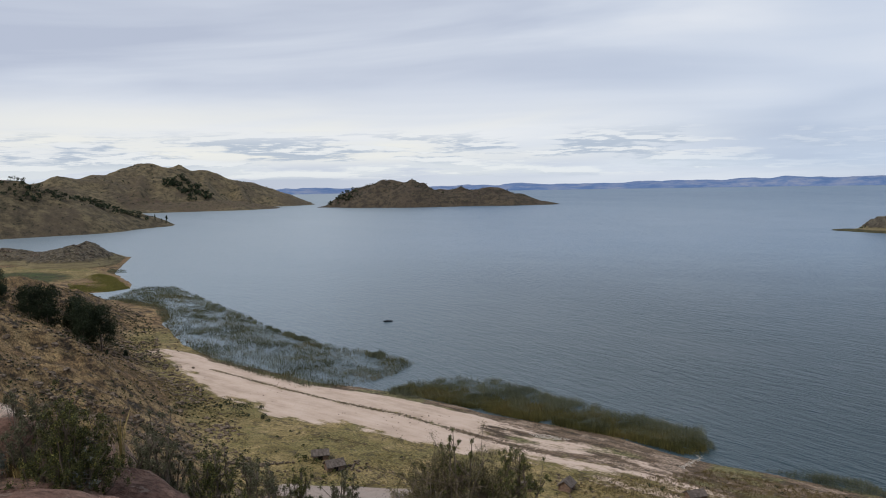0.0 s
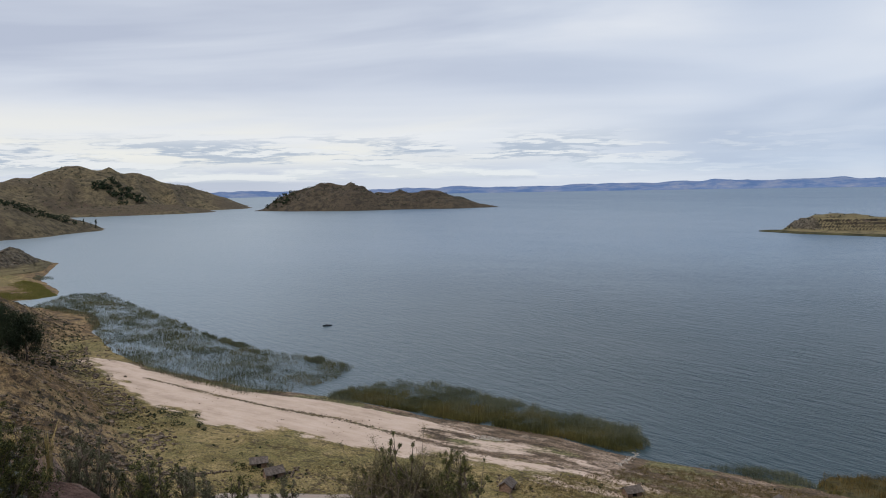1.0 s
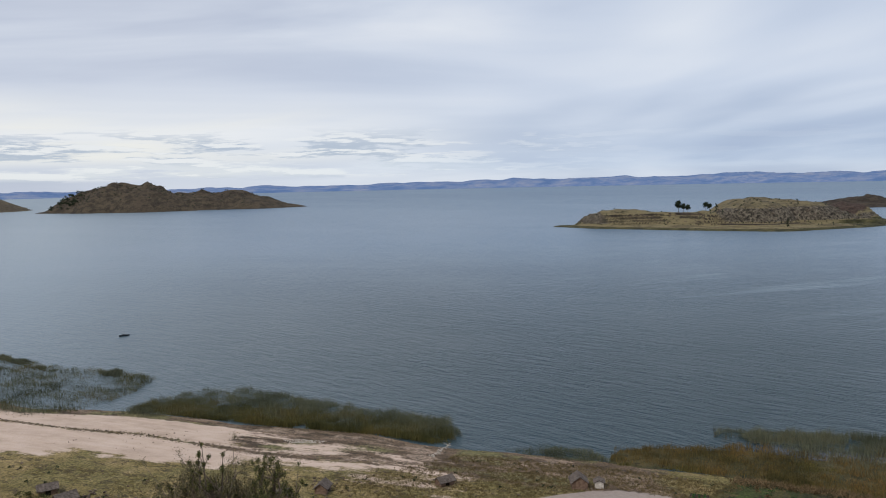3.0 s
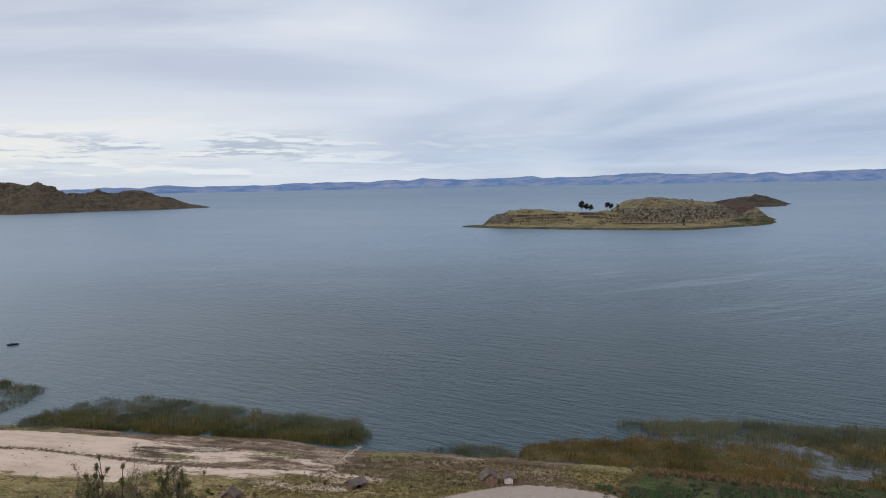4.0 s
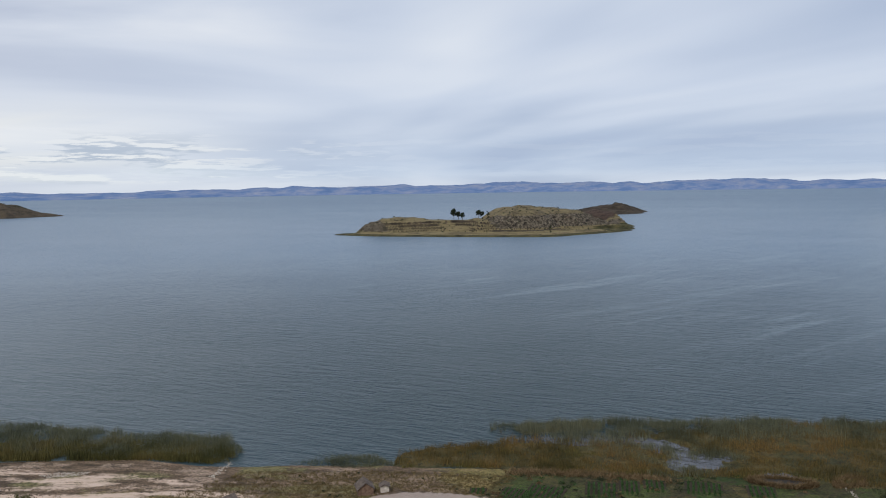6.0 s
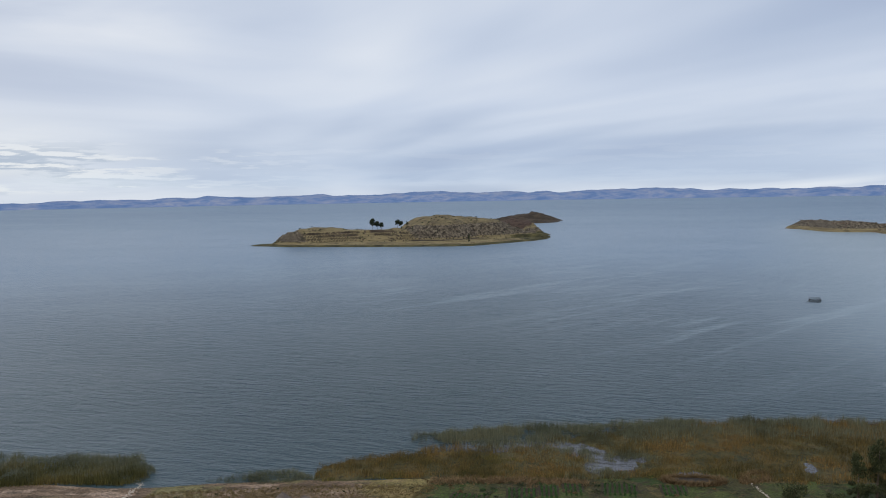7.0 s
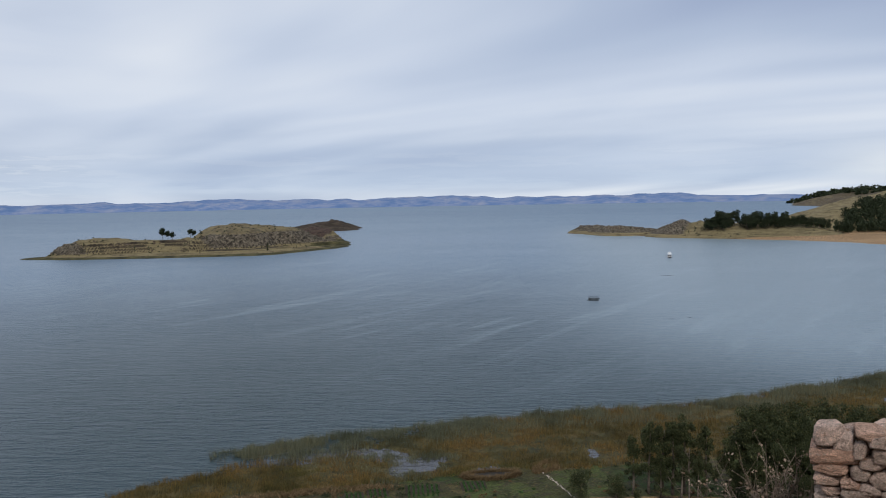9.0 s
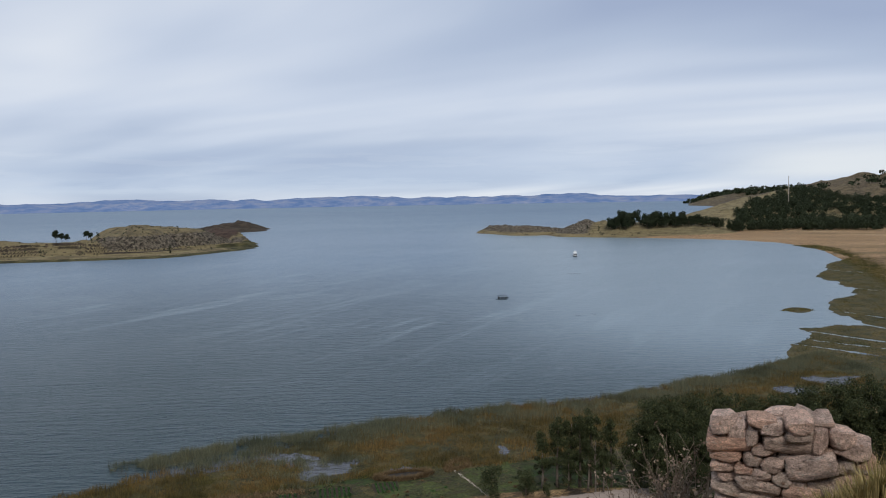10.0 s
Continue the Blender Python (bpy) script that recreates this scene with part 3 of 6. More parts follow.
def rugged(spines, size, amp, power=1.3, bench=0.0, gullies=0.38):
    """A worn landform; bench is the height of its terraces, power may differ from spine to spine."""
    def bare(X, Y):
        z = np.full(X.shape, -4.0)
        for k, s in enumerate(spines):
            z = np.maximum(z, ridge(X, Y, s, power[k] if isinstance(power, tuple) else power))
        n = fractal(X / size, Y / size, 41, 5, 0.55)
        gully = np.abs(fractal(X / size / 1.4, Y / size / 1.4, 47, 4)) + 0.35 * np.abs(fractal(X / size * 1.8, Y / size * 1.8, 48, 3))
        return np.where(z > 0, z * (1 + 0.16 * n - gullies * gully + 0.33 * gullies) + amp * n * step(z, 0, amp * 3) + 0.3, z)

    def terrace(X, Y, z):
        q = z / bench + 0.35 * fractal(X / size / 2, Y / size / 2, 49, 2)
        return q - np.floor(q), q

    def height(X, Y):
        z = bare(X, Y)
        if bench:
            part_way, q = terrace(X, Y, z)
            z = z + bench * (np.floor(q) + step(part_way, 0.66, 0.96) - q) * step(z, 2, 4) * step(-z, -15, -12)
        return z

    def riser(X, Y):
        """1 on the steep fronts of the terraces."""
        part_way, _ = terrace(X, Y, bare(X, Y))
        return step(part_way, 0.62, 0.70) * step(-part_way, -1.0, -0.95)

    return height, riser


HEIGHTS, RISERS = {}, {}


def none(x, y, z):
    return np.zeros_like(x)


def island(name, spines, box, s, size, amp, label, zones, power=1.3, kind="", bench=0.0, gullies=0.38):
    x0, x1, y0, y1 = box
    HEIGHTS[name], RISERS[name] = rugged(spines, size, amp, power, bench, gullies)
    ob = sheet(name, np.arange(x0, x1, s), np.arange(y0, y1, s), HEIGHTS[name], {"grass": none, "rock": none, "red": none, "rust": none, "green": none, **zones}, M_HILL, label, kind, floor=-1.5)
    if not kind:
        tagged(ob, category="island")
    return ob


for key, spines, box, s, zones, label in (
        ("rocky_headland", COVE, (-350, -170, 430, 600), 1.8, {"rock": lambda x, y, z: 0.55 * step(z, 2, 6), "grass": lambda x, y, z: 0.75 * step(-z, -7, -3)}, "brown rocky headland in the cove"),
        ("long_headland", HEAD, (-1100, -330, 560, 1120), 4.5, {"rock": lambda x, y, z: 0.34 + 0 * x, "grass": lambda x, y, z: 0.36 + 0 * x}, "long stony headland with dry grass"),
        ("rocky_point", POINT, (830, 1030, 90, 480), 2.2, {"rock": lambda x, y, z: 0.72 * step(z, 2.2, 4.2) * step(y, 246, 268), "grass": lambda x, y, z: 0.8 + 0 * x, "green": lambda x, y, z: 0.42 * step(-y, -262, -244)}, "low rocky point closing the bay"),
        ("wooded_hill", WOOD, (860, 1800, -760, 330), 6.0, {"grass": lambda x, y, z: 0.9 + 0 * x}, "dry grassy hill behind the bay")):
    rough, size, power = next(q[1:] for q in LANDFORMS if q[0] is spines)
    sheet(key, np.arange(box[0], box[1], s), np.arange(box[2], box[3], s), lambda X, Y: landform(X, Y, spines, rough, size, power), {"grass": none, "rock": none, "red": none, "rust": none, "green": none, **zones}, M_HILL, label, floor=-1.0)

ISLE_FAR = [[(-264, 1742, 4, 22), (-217, 1753, 31, 56.7), (-140, 1726, 50.2, 90.4), (-79.4, 1715, 50.2, 104), (-61.2, 1701, 55, 102), (-24.7, 1709, 36.7, 102), (44.3, 1697, 38.0, 68.7), (142, 1703, 28.8, 90), (204, 1688, 8.1, 52), (230, 1686, 3, 20)]]
island("dark_island", ISLE_FAR, (-300, 260, 1580, 1850), 4.0, 60, 3, "dark brown scrub-covered island with two rounded summits", {"red": lambda x, y, z: 0.75 + 0 * x, "green": lambda x, y, z: 0.30 + 0 * x}, gullies=0.42)
ISLE_NEAR = [[(376, 706, 1.4, 16), (398, 676, 3.5, 26), (449, 612, 3.3, 30), (505, 565, 4.7, 40.6), (580, 548, 2.4, 20.5), (606, 546, 1.2, 12)],
             [(398, 702, 13.1, 17.0), (405, 683, 16.7, 28.8), (431, 672, 16.5, 35.3), (472, 653, 12.3, 42.7), (489, 624, 14, 38.3)],
             [(482, 608, 15, 30), (520, 605, 24, 46), (548, 635, 26.5, 60), (577, 596, 21.6, 44), (620, 575, 7.1, 27.5)],
             [(600, 600, 15, 32), (628, 603, 19, 34), (648, 600, 16.5, 24), (663, 592, 4, 12)], [(640, 610, 3, 30), (714, 647, 0.4, 9.2)], [(600, 556, 1.2, 12), (626, 556, 0.5, 6)]]


def isle_step(x, y, z):
    """The stony fronts of the old field terraces."""
    return RISERS["rocky_island"](x, y) * step(z, 3.0, 4.5) * step(-z, -15, -13) * step(-x, -560, -520) * step(fractal(x / 20, y / 20, 50, 3), -0.5, -0.1)


def isle_rock(x, y, z):
    crag = 0.85 * step(z, 4, 7) * step(-z, -22, -15) * step(x, 462, 482) * step(-x, -600, -580) * step(-y, -640, -615) * step(x - y, -150, -128)
    cape = 0.75 * step(-x, -404, -392) * step(z, 2, 5)
    end = 0.75 * step(z, 4, 6) * step(x, 575, 590) * step(-y, -592, -584)
    return np.maximum.reduce([crag, cape, end, 0.42 * step(z, 12, 16)]) * (1 - isle_rust(x, y, z))


def isle_rust(x, y, z):
    return step(x, 604, 616) * step(y - 0.4 * x, 325, 340) * step(z, 1.5, 4)


def isle_green(x, y, z):
    return np.maximum(0.95 * step(-z, -2.2, -1.0), 0.75 * step(x, 560, 585) * step(-z, -7, -4) * step(-isle_rust(x, y, z), -0.5, 0))


island("rocky_island", ISLE_NEAR, (340, 760, 500, 760), 1.3, 36, 0.7, "low island with terraced grass slopes and a grey rocky dome",
       {"red": lambda x, y, z: np.maximum(0.85 * step(-z, -0.75, -0.3), 0.9 * isle_step(x, y, z)), "grass": lambda x, y, z: (0.9 - 0.35 * step(z, 12, 16) * step(x, 480, 500)) * step(z, 0.5, 1.2) * (1 - isle_step(x, y, z)), "rock": isle_rock, "rust": isle_rust, "green": isle_green},
       (1.5, 1.6, 2.1, 1.5, 1.5, 1.5), bench=2.5, gullies=0.2)
island("small_island", [[(900, 905, 6, 40), (930, 874, 12.0, 63.7), (956, 868, 16.5, 37.3), (1008, 856, 2.2, 6.0)]], (820, 1060, 780, 980), 2.4, 13, 2.2,
       "small dark brown humped island on the lake", {"red": lambda x, y, z: 0.9 + 0 * x})
MOUNT = [[(-1400, 1600, 60, 250), (-881, 1560, 56.5, 185), (-789, 1560, 66.6, 141), (-720, 1754, 97.1, 174), (-693, 1796, 105, 216), (-684, 1833, 94.3, 191), (-596, 1914, 83.9, 124), (-500, 2013, 52.2, 160), (-457, 2180, 25.1, 75.9), (-413, 2270, 4, 25)], [(-651, 1619, 18.2, 90), (-540, 1650, 21, 67.2), (-460, 1682, 21, 58), (-420, 1720, 13, 45.4), (-388, 1748, 4, 18)],
         [(-693, 1796, 104, 60), (-668, 1700, 84, 52), (-652, 1640, 52, 46), (-640, 1590, 18, 38)], [(-725, 1754, 94, 56), (-745, 1665, 74, 48), (-738, 1590, 40, 42)],
         [(-596, 1914, 82, 56), (-560, 1812, 60, 48), (-532, 1742, 32, 42)], [(-645, 1850, 88, 50), (-612, 1772, 66, 46), (-588, 1700, 32, 38)], [(-540, 1975, 62, 46), (-500, 1880, 40, 40), (-470, 1820, 20, 32)]]
island("hill_range", MOUNT, (-1600, -330, 1350, 2400), 7.0, 130, 8, "bare brown hills falling steeply to the lake shore",
       {"rust": lambda x, y, z: 0.48 * step(-line_distance(x, y, [(-640, 1600), (-540, 1620), (-390, 1740)]), -75, -35)}, 1.25, "structure", gullies=0.40)
BACK = [[(2594, -300, 45.4, 420), (2425, -169, 96.1, 443), (2818, 81.0, 66.6, 312), (3008, 303, 44.9, 202), (3715, 504, 25.2, 119), (3620, 616, 2.8, 23.2)]]
island("distant_hill", BACK, (1900, 3700, -800, 800), 14.0, 160, 6, "brown hill on the far side of the bay", {"red": lambda x, y, z: 0.25 + 0 * x}, 1.3, "structure")


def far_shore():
    """The low range on the lake's other side, its haze put into the blue colour."""
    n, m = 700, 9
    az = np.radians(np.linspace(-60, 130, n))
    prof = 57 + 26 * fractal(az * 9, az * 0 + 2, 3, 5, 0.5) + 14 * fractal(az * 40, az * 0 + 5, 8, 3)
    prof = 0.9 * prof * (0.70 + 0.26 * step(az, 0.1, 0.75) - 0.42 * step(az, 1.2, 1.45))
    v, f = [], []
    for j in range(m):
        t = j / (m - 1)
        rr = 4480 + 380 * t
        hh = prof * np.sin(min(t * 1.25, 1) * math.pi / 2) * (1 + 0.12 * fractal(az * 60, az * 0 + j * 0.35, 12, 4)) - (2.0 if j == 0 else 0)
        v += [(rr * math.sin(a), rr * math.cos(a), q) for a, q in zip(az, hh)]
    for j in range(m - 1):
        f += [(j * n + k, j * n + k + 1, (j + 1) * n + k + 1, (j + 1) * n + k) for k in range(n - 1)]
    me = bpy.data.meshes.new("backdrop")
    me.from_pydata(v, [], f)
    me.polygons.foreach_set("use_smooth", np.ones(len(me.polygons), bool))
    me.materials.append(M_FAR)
    return tagged(new("backdrop", me), "long low range of hills, coloured blue for haze", kind="structure")


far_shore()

# ---- materials of the things ----
def two_tone(a, b, scale, rough=0.9, bump=0.0, dist=0.02, by_piece=0.0):
    def build(g, p):
        v = coords(g)
        n = g.noise(v, scale, 5, 0.62)
        col = g.mix(g.band(n, 0.3, 0.7), a, b)
        if by_piece:
            r = g.put("ShaderNodeObjectInfo").outputs["Random"]
            col = g.mix(by_piece, col, g.mix(r, tuple(0.55 * q for q in a), tuple(min(1.35 * q, 1) for q in b)))
        g.plug(p.inputs["Base Color"], col)
        if bump:
            relief(g, p, g.math("ADD", n, g.math("MULTIPLY", g.noise(v, scale * 5, 4, 0.6), 0.4)), bump, dist)
    return build


def leaf_look(dark, light, tip=None):
    def build(g, p):
        r = g.put("ShaderNodeNewGeometry").outputs["Random Per Island"]
        col = g.mix(r, dark, light)
        if tip:
            col = g.mix(g.band(r, 0.86, 0.96), col, tip)
        n = g.noise(coords(g), 0.35, 3, 0.5)
        col = g.mix(g.band(n, 0.35, 0.7, 0, 0.5), col, tuple(0.6 * (a + b) / 2 for a, b in zip(dark, light)))
        g.plug(p.inputs["Base Color"], col)
        p.inputs["Specular IOR Level"].default_value = 0.15
    return build


def reed_look(*tones):
    """Standing reeds that change tone from patch to patch: dark, middle, pale and rusty."""
    def build(g, p):
        v = coords(g)
        r = g.put("ShaderNodeNewGeometry").outputs["Random Per Island"]
        n = g.math("ADD", g.math("MULTIPLY", g.noise(v, 0.07, 5, 0.6), 0.8), g.math("MULTIPLY", g.noise(v, 0.6, 3, 0.6), 0.2))
        col = g.ramp(n, (0.36, tones[0]), (0.46, tones[1]), (0.54, tones[2]), (0.63, tones[3]))
        col = g.mix(1.0, col, g.ramp(r, (0.0, (0.45, 0.45, 0.45)), (0.6, (1.0, 1.0, 1.0)), (1.0, (1.55, 1.5, 1.4))), "MULTIPLY")
        g.plug(p.inputs["Base Color"], col)
        p.inputs["Specular IOR Level"].default_value = 0.15
    return build


def stone_look(g, p):
    r = g.put("ShaderNodeObjectInfo").outputs["Random"]
    sh = g.put("ShaderNodeVectorMath", operation="ADD")
    g.plug(sh.inputs[0], coords(g))
    g.plug(sh.inputs[1], g.math("MULTIPLY", r, 40.0))
    v = sh.outputs[0]
    n, f, s = g.noise(v, 1.6, 6, 0.65), g.noise(v, 9, 8, 0.75), g.noise(v, 26, 5, 0.7)
    hue = g.ramp(r, (0.0, (0.600, 0.425, 0.345)), (0.3, (0.500, 0.385, 0.320)), (0.5, (0.700, 0.520, 0.435)), (0.7, (0.600, 0.375, 0.275)), (0.9, (0.480, 0.375, 0.310)))
    col = g.mix(1.0, hue, g.ramp(n, (0.32, (0.55, 0.53, 0.53)), (0.50, (1.0, 1.0, 1.0)), (0.66, (1.38, 1.36, 1.34))), "MULTIPLY")
    col = g.mix(1.0, col, g.ramp(s, (0.34, (0.55, 0.54, 0.54)), (0.50, (1.0, 1.0, 1.0)), (0.66, (1.40, 1.38, 1.36))), "MULTIPLY")
    col = g.mix(g.band(f, 0.40, 0.54, 0.40, 0.0), col, (0.075, 0.058, 0.048))
    # pale crusts of lichen, black specks and rusty stains
    crust = g.math("MULTIPLY", g.band(g.noise(v, 5.5, 7, 0.78), 0.55, 0.60), g.band(g.noise(v, 1.1, 2, 0.5), 0.44, 0.56))
    col = g.mix(g.math("MULTIPLY", crust, 0.65), col, (0.42, 0.39, 0.33))
    col = g.mix(g.math("MULTIPLY", g.band(g.noise(v, 7.0, 7, 0.78), 0.57, 0.62), 0.7), col, (0.055, 0.047, 0.040))
    col = g.mix(g.math("MULTIPLY", g.band(g.noise(v, 1.9, 4, 0.6), 0.62, 0.70), 0.5), col, (0.330, 0.150, 0.075))
    g.plug(p.inputs["Base Color"], col)
    relief(g, p, g.math("ADD", n, g.math("ADD", g.math("MULTIPLY", f, 0.7), g.math("MULTIPLY", s, 0.25))), 1.0, 0.05)


def slope_rock_look(g, p):
    v = coords(g)
    n, f = g.noise(v, 1.6, 6, 0.65), g.noise(v, 9, 5, 0.7)
    col = g.ramp(n, (0.34, (0.026, 0.019, 0.014)), (0.48, (0.098, 0.072, 0.052)), (0.64, (0.240, 0.186, 0.140)))
    g.plug(p.inputs["Base Color"], col)
    relief(g, p, g.math("ADD", n, g.math("MULTIPLY", f, 0.5)), 0.9, 0.15)


def red_rock_look(g, p):
    v = coords(g)
    n, f, c = g.noise(v, 2.6, 7, 0.68), g.noise(v, 14, 7, 0.75), g.noise(g.scaled(v, (1, 1, 3)), 3.2, 6, 0.65, 0.6)
    col = g.ramp(n, (0.34, (0.110, 0.060, 0.046)), (0.50, (0.240, 0.140, 0.106)), (0.66, (0.350, 0.225, 0.178)))
    col = g.mix(g.band(f, 0.40, 0.55, 0.6, 0.0), col, (0.060, 0.036, 0.028))
    col = g.mix(g.math("MULTIPLY", g.band(c, 0.58, 0.64), 0.6), col, (0.30, 0.235, 0.195))
    g.plug(p.inputs["Base Color"], col)
    relief(g, p, g.math("ADD", n, g.math("ADD", g.math("MULTIPLY", f, 0.6), c)), 1.0, 0.08)


M_STONE = material("wall_stone", stone_look, 0.92)
M_SLAB = material("red_rock", red_rock_look, 0.95)
M_ROCK = material("slope_rock", slope_rock_look, 0.95)
M_PALE = material("pale_stone", two_tone((0.26, 0.225, 0.19), (0.50, 0.45, 0.40), 2.0), 0.9)
M_BARK = material("bark", two_tone((0.075, 0.055, 0.042), (0.180, 0.145, 0.115), 3.0, bump=0.5), 0.9)
M_PALEBARK = material("eucalyptus_bark", two_tone((0.070, 0.056, 0.045), (0.170, 0.145, 0.120), 1.2, bump=0.4), 0.85)
M_EUC = material("eucalyptus_leaves", leaf_look((0.012, 0.019, 0.009), (0.072, 0.086, 0.036), (0.130, 0.132, 0.056)), 0.7)
M_DARKLEAF = material("dark_foliage", leaf_look((0.014, 0.022, 0.013), (0.045, 0.058, 0.028)), 0.8)
M_SHRUB = material("shrub_leaves", leaf_look((0.020, 0.024, 0.011), (0.135, 0.140, 0.052), (0.270, 0.240, 0.070)), 0.8)
M_DARKSHRUB = material("dark_shrub_leaves", leaf_look((0.036, 0.037, 0.024), (0.185, 0.178, 0.108)), 0.8)
M_GREYSHRUB = material("grey_shrub_leaves", leaf_look((0.036, 0.035, 0.019), (0.190, 0.168, 0.086), (0.330, 0.245, 0.115)), 0.85)
M_SILVER = material("silver_shrub_leaves", leaf_look((0.090, 0.100, 0.082), (0.220, 0.230, 0.200)), 0.85)
M_TWIG = material("dry_twigs", two_tone((0.085, 0.064, 0.048), (0.215, 0.168, 0.132), 9.0), 0.9)
M_SEED = material("seed_heads", leaf_look((0.130, 0.088, 0.062), (0.290, 0.225, 0.170)), 0.9)
M_STRAW = material("dry_grass", leaf_look((0.200, 0.145, 0.055), (0.430, 0.340, 0.150)), 0.85)
M_DRYGREEN = material("green_dry_grass", leaf_look((0.120, 0.105, 0.036), (0.300, 0.255, 0.095)), 0.85)
M_TUSSOCK = material("hillside_tussock", leaf_look((0.085, 0.062, 0.028), (0.225, 0.175, 0.082), (0.050, 0.050, 0.022)), 0.95)
M_REED = material("reeds_olive", reed_look((0.048, 0.052, 0.020), (0.082, 0.079, 0.029), (0.118, 0.104, 0.037), (0.136, 0.104, 0.040)), 0.85)
M_REEDBROWN = material("reeds_brown", reed_look((0.060, 0.050, 0.020), (0.102, 0.080, 0.030), (0.148, 0.102, 0.036), (0.180, 0.112, 0.042)), 0.85)
M_REEDGREY = material("reeds_grey_green", reed_look((0.072, 0.082, 0.056), (0.110, 0.120, 0.082), (0.140, 0.147, 0.098), (0.142, 0.132, 0.076)), 0.85)
M_YELLOWREED = material("reeds_yellow_green", leaf_look((0.100, 0.098, 0.026), (0.235, 0.215, 0.062)), 0.85)
M_BANK = material("cut_reed_bank", leaf_look((0.085, 0.058, 0.030), (0.190, 0.132, 0.072)), 0.9)
M_CROP = material("crop_leaves", leaf_look((0.016, 0.042, 0.013), (0.058, 0.115, 0.036)), 0.8)
M_SOIL = material("tilled_soil", two_tone((0.018, 0.014, 0.009), (0.044, 0.034, 0.022), 2.0), 0.95)


# ---- helpers for shapes ----
def quick_mesh(name, v, f):
    me = bpy.data.meshes.new(name)
    v, f = np.asarray(v, np.float32), np.asarray(f, np.int32)
    me.vertices.add(len(v))
    me.vertices.foreach_set("co", v.ravel())
    me.loops.add(f.size)
    me.loops.foreach_set("vertex_index", f.ravel())
    me.polygons.add(len(f))
    me.polygons.foreach_set("loop_start", np.arange(0, f.size, f.shape[1], dtype=np.int32))
    me.update(calc_edges=True)
    return me


def part(name, verts, faces, mat, parent=None, label="", smooth=False):
    if isinstance(verts, np.ndarray):
        me = quick_mesh(name, verts, faces)
    else:
        me = bpy.data.meshes.new(name)
        me.from_pydata([tuple(v) for v in verts], [], [tuple(f) for f in faces])
    if smooth:
        me.polygons.foreach_set("use_smooth", np.ones(len(me.polygons), bool))
    me.materials.append(mat)
    ob = new(name, me)
    if parent is not None:
        ob.parent = parent
    if label:
        ob["label"] = label
    return ob


def thing(name, m, label, category, group="", kind=""):
    ob = new(name)
    ob.matrix_basis = m
    ob.empty_display_size = 0.2
    return tagged(ob, label, category, group, kind)


def gz(x, y):
    return float(ground_height(np.array([float(x)]), np.array([float(y)]))[0])


def joined(pieces):
    v, f, o = [], [], 0
    for pv, pf in pieces:
        v += [tuple(q) for q in pv]
        f += [tuple(i + o for i in q) for q in pf]
        o += len(pv)
    return v, f


def tube(points, radii, sides=6):
    P = [Vector(p) for p in points]
    v, f = [], []
    for i, p in enumerate(P):
        d = (P[min(i + 1, len(P) - 1)] - P[max(i - 1, 0)]).normalized()
        a = d.orthogonal().normalized()
        b = d.cross(a)
        v += [tuple(p + radii[i] * (math.cos(2 * math.pi * k / sides) * a + math.sin(2 * math.pi * k / sides) * b)) for k in range(sides)]
    for i in range(len(P) - 1):
        for k in range(sides):
            f.append((i * sides + k, i * sides + (k + 1) % sides, (i + 1) * sides + (k + 1) % sides, (i + 1) * sides + k))
    f.append(tuple(range((len(P) - 1) * sides, len(P) * sides)))
    f.append(tuple(reversed(range(sides))))
    return v, f


def box(x0, x1, y0, y1, z0, z1):
    v = [(x, y, z) for z in (z0, z1) for y in (y0, y1) for x in (x0, x1)]
    return v, [(0, 2, 3, 1), (4, 5, 7, 6), (0, 1, 5, 4), (2, 6, 7, 3), (0, 4, 6, 2), (1, 3, 7, 5)]


def leaf_cloud(rng, at, size, slim=0.45, hang=0.0):
    """Small four-cornered leaves turned all ways, one at each place."""
    n = len(at)
    u = rng.normal(size=(n, 3))
    u[:, 2] -= hang
    u /= np.linalg.norm(u, axis=1)[:, None]
    w = np.cross(u, rng.normal(size=(n, 3)))
    w /= np.linalg.norm(w, axis=1)[:, None]
    s = (size * rng.uniform(0.6, 1.4, n))[:, None]
    v = np.stack([at - u * s * 0.5, at + w * s * slim * 0.5, at + u * s * 0.5, at - w * s * slim * 0.5], 1).reshape(-1, 3)
    f = np.arange(4 * n).reshape(-1, 4)
    return v, f


def clump_points(rng, centre, radius, n, flat=0.8, shell=0.35):
    d = rng.normal(size=(n, 3))
    d /= np.linalg.norm(d, axis=1)[:, None]
    r = radius * rng.uniform(shell, 1.0, n) ** 0.7
    return np.array(centre) + d * r[:, None] * np.array([1, 1, flat])


def blades(rng, at, height, width, lean=0.18, bend=0.0):
    """Upright blades that taper to a point."""
    n = len(at)
    a = rng.uniform(0, 2 * math.pi, n)
    side = np.stack([np.cos(a), np.sin(a), 0 * a], 1)
    h = height * rng.uniform(0.55, 1.15, n)
    tip = at + np.stack([rng.normal(0, lean, n) * h, rng.normal(0, lean, n) * h, h], 1)
    w = (width * rng.uniform(0.6, 1.3, n))[:, None]
    v = np.stack([at - side * w * 0.5, at + side * w * 0.5, tip], 1).reshape(-1, 3)
    return v, np.arange(3 * n).reshape(-1, 3)


def stuff(name, v, f, mat, label):
    me = quick_mesh(name, v, f)
    me.materials.append(mat)
    return tagged(new(name, me), label, kind="stuff")


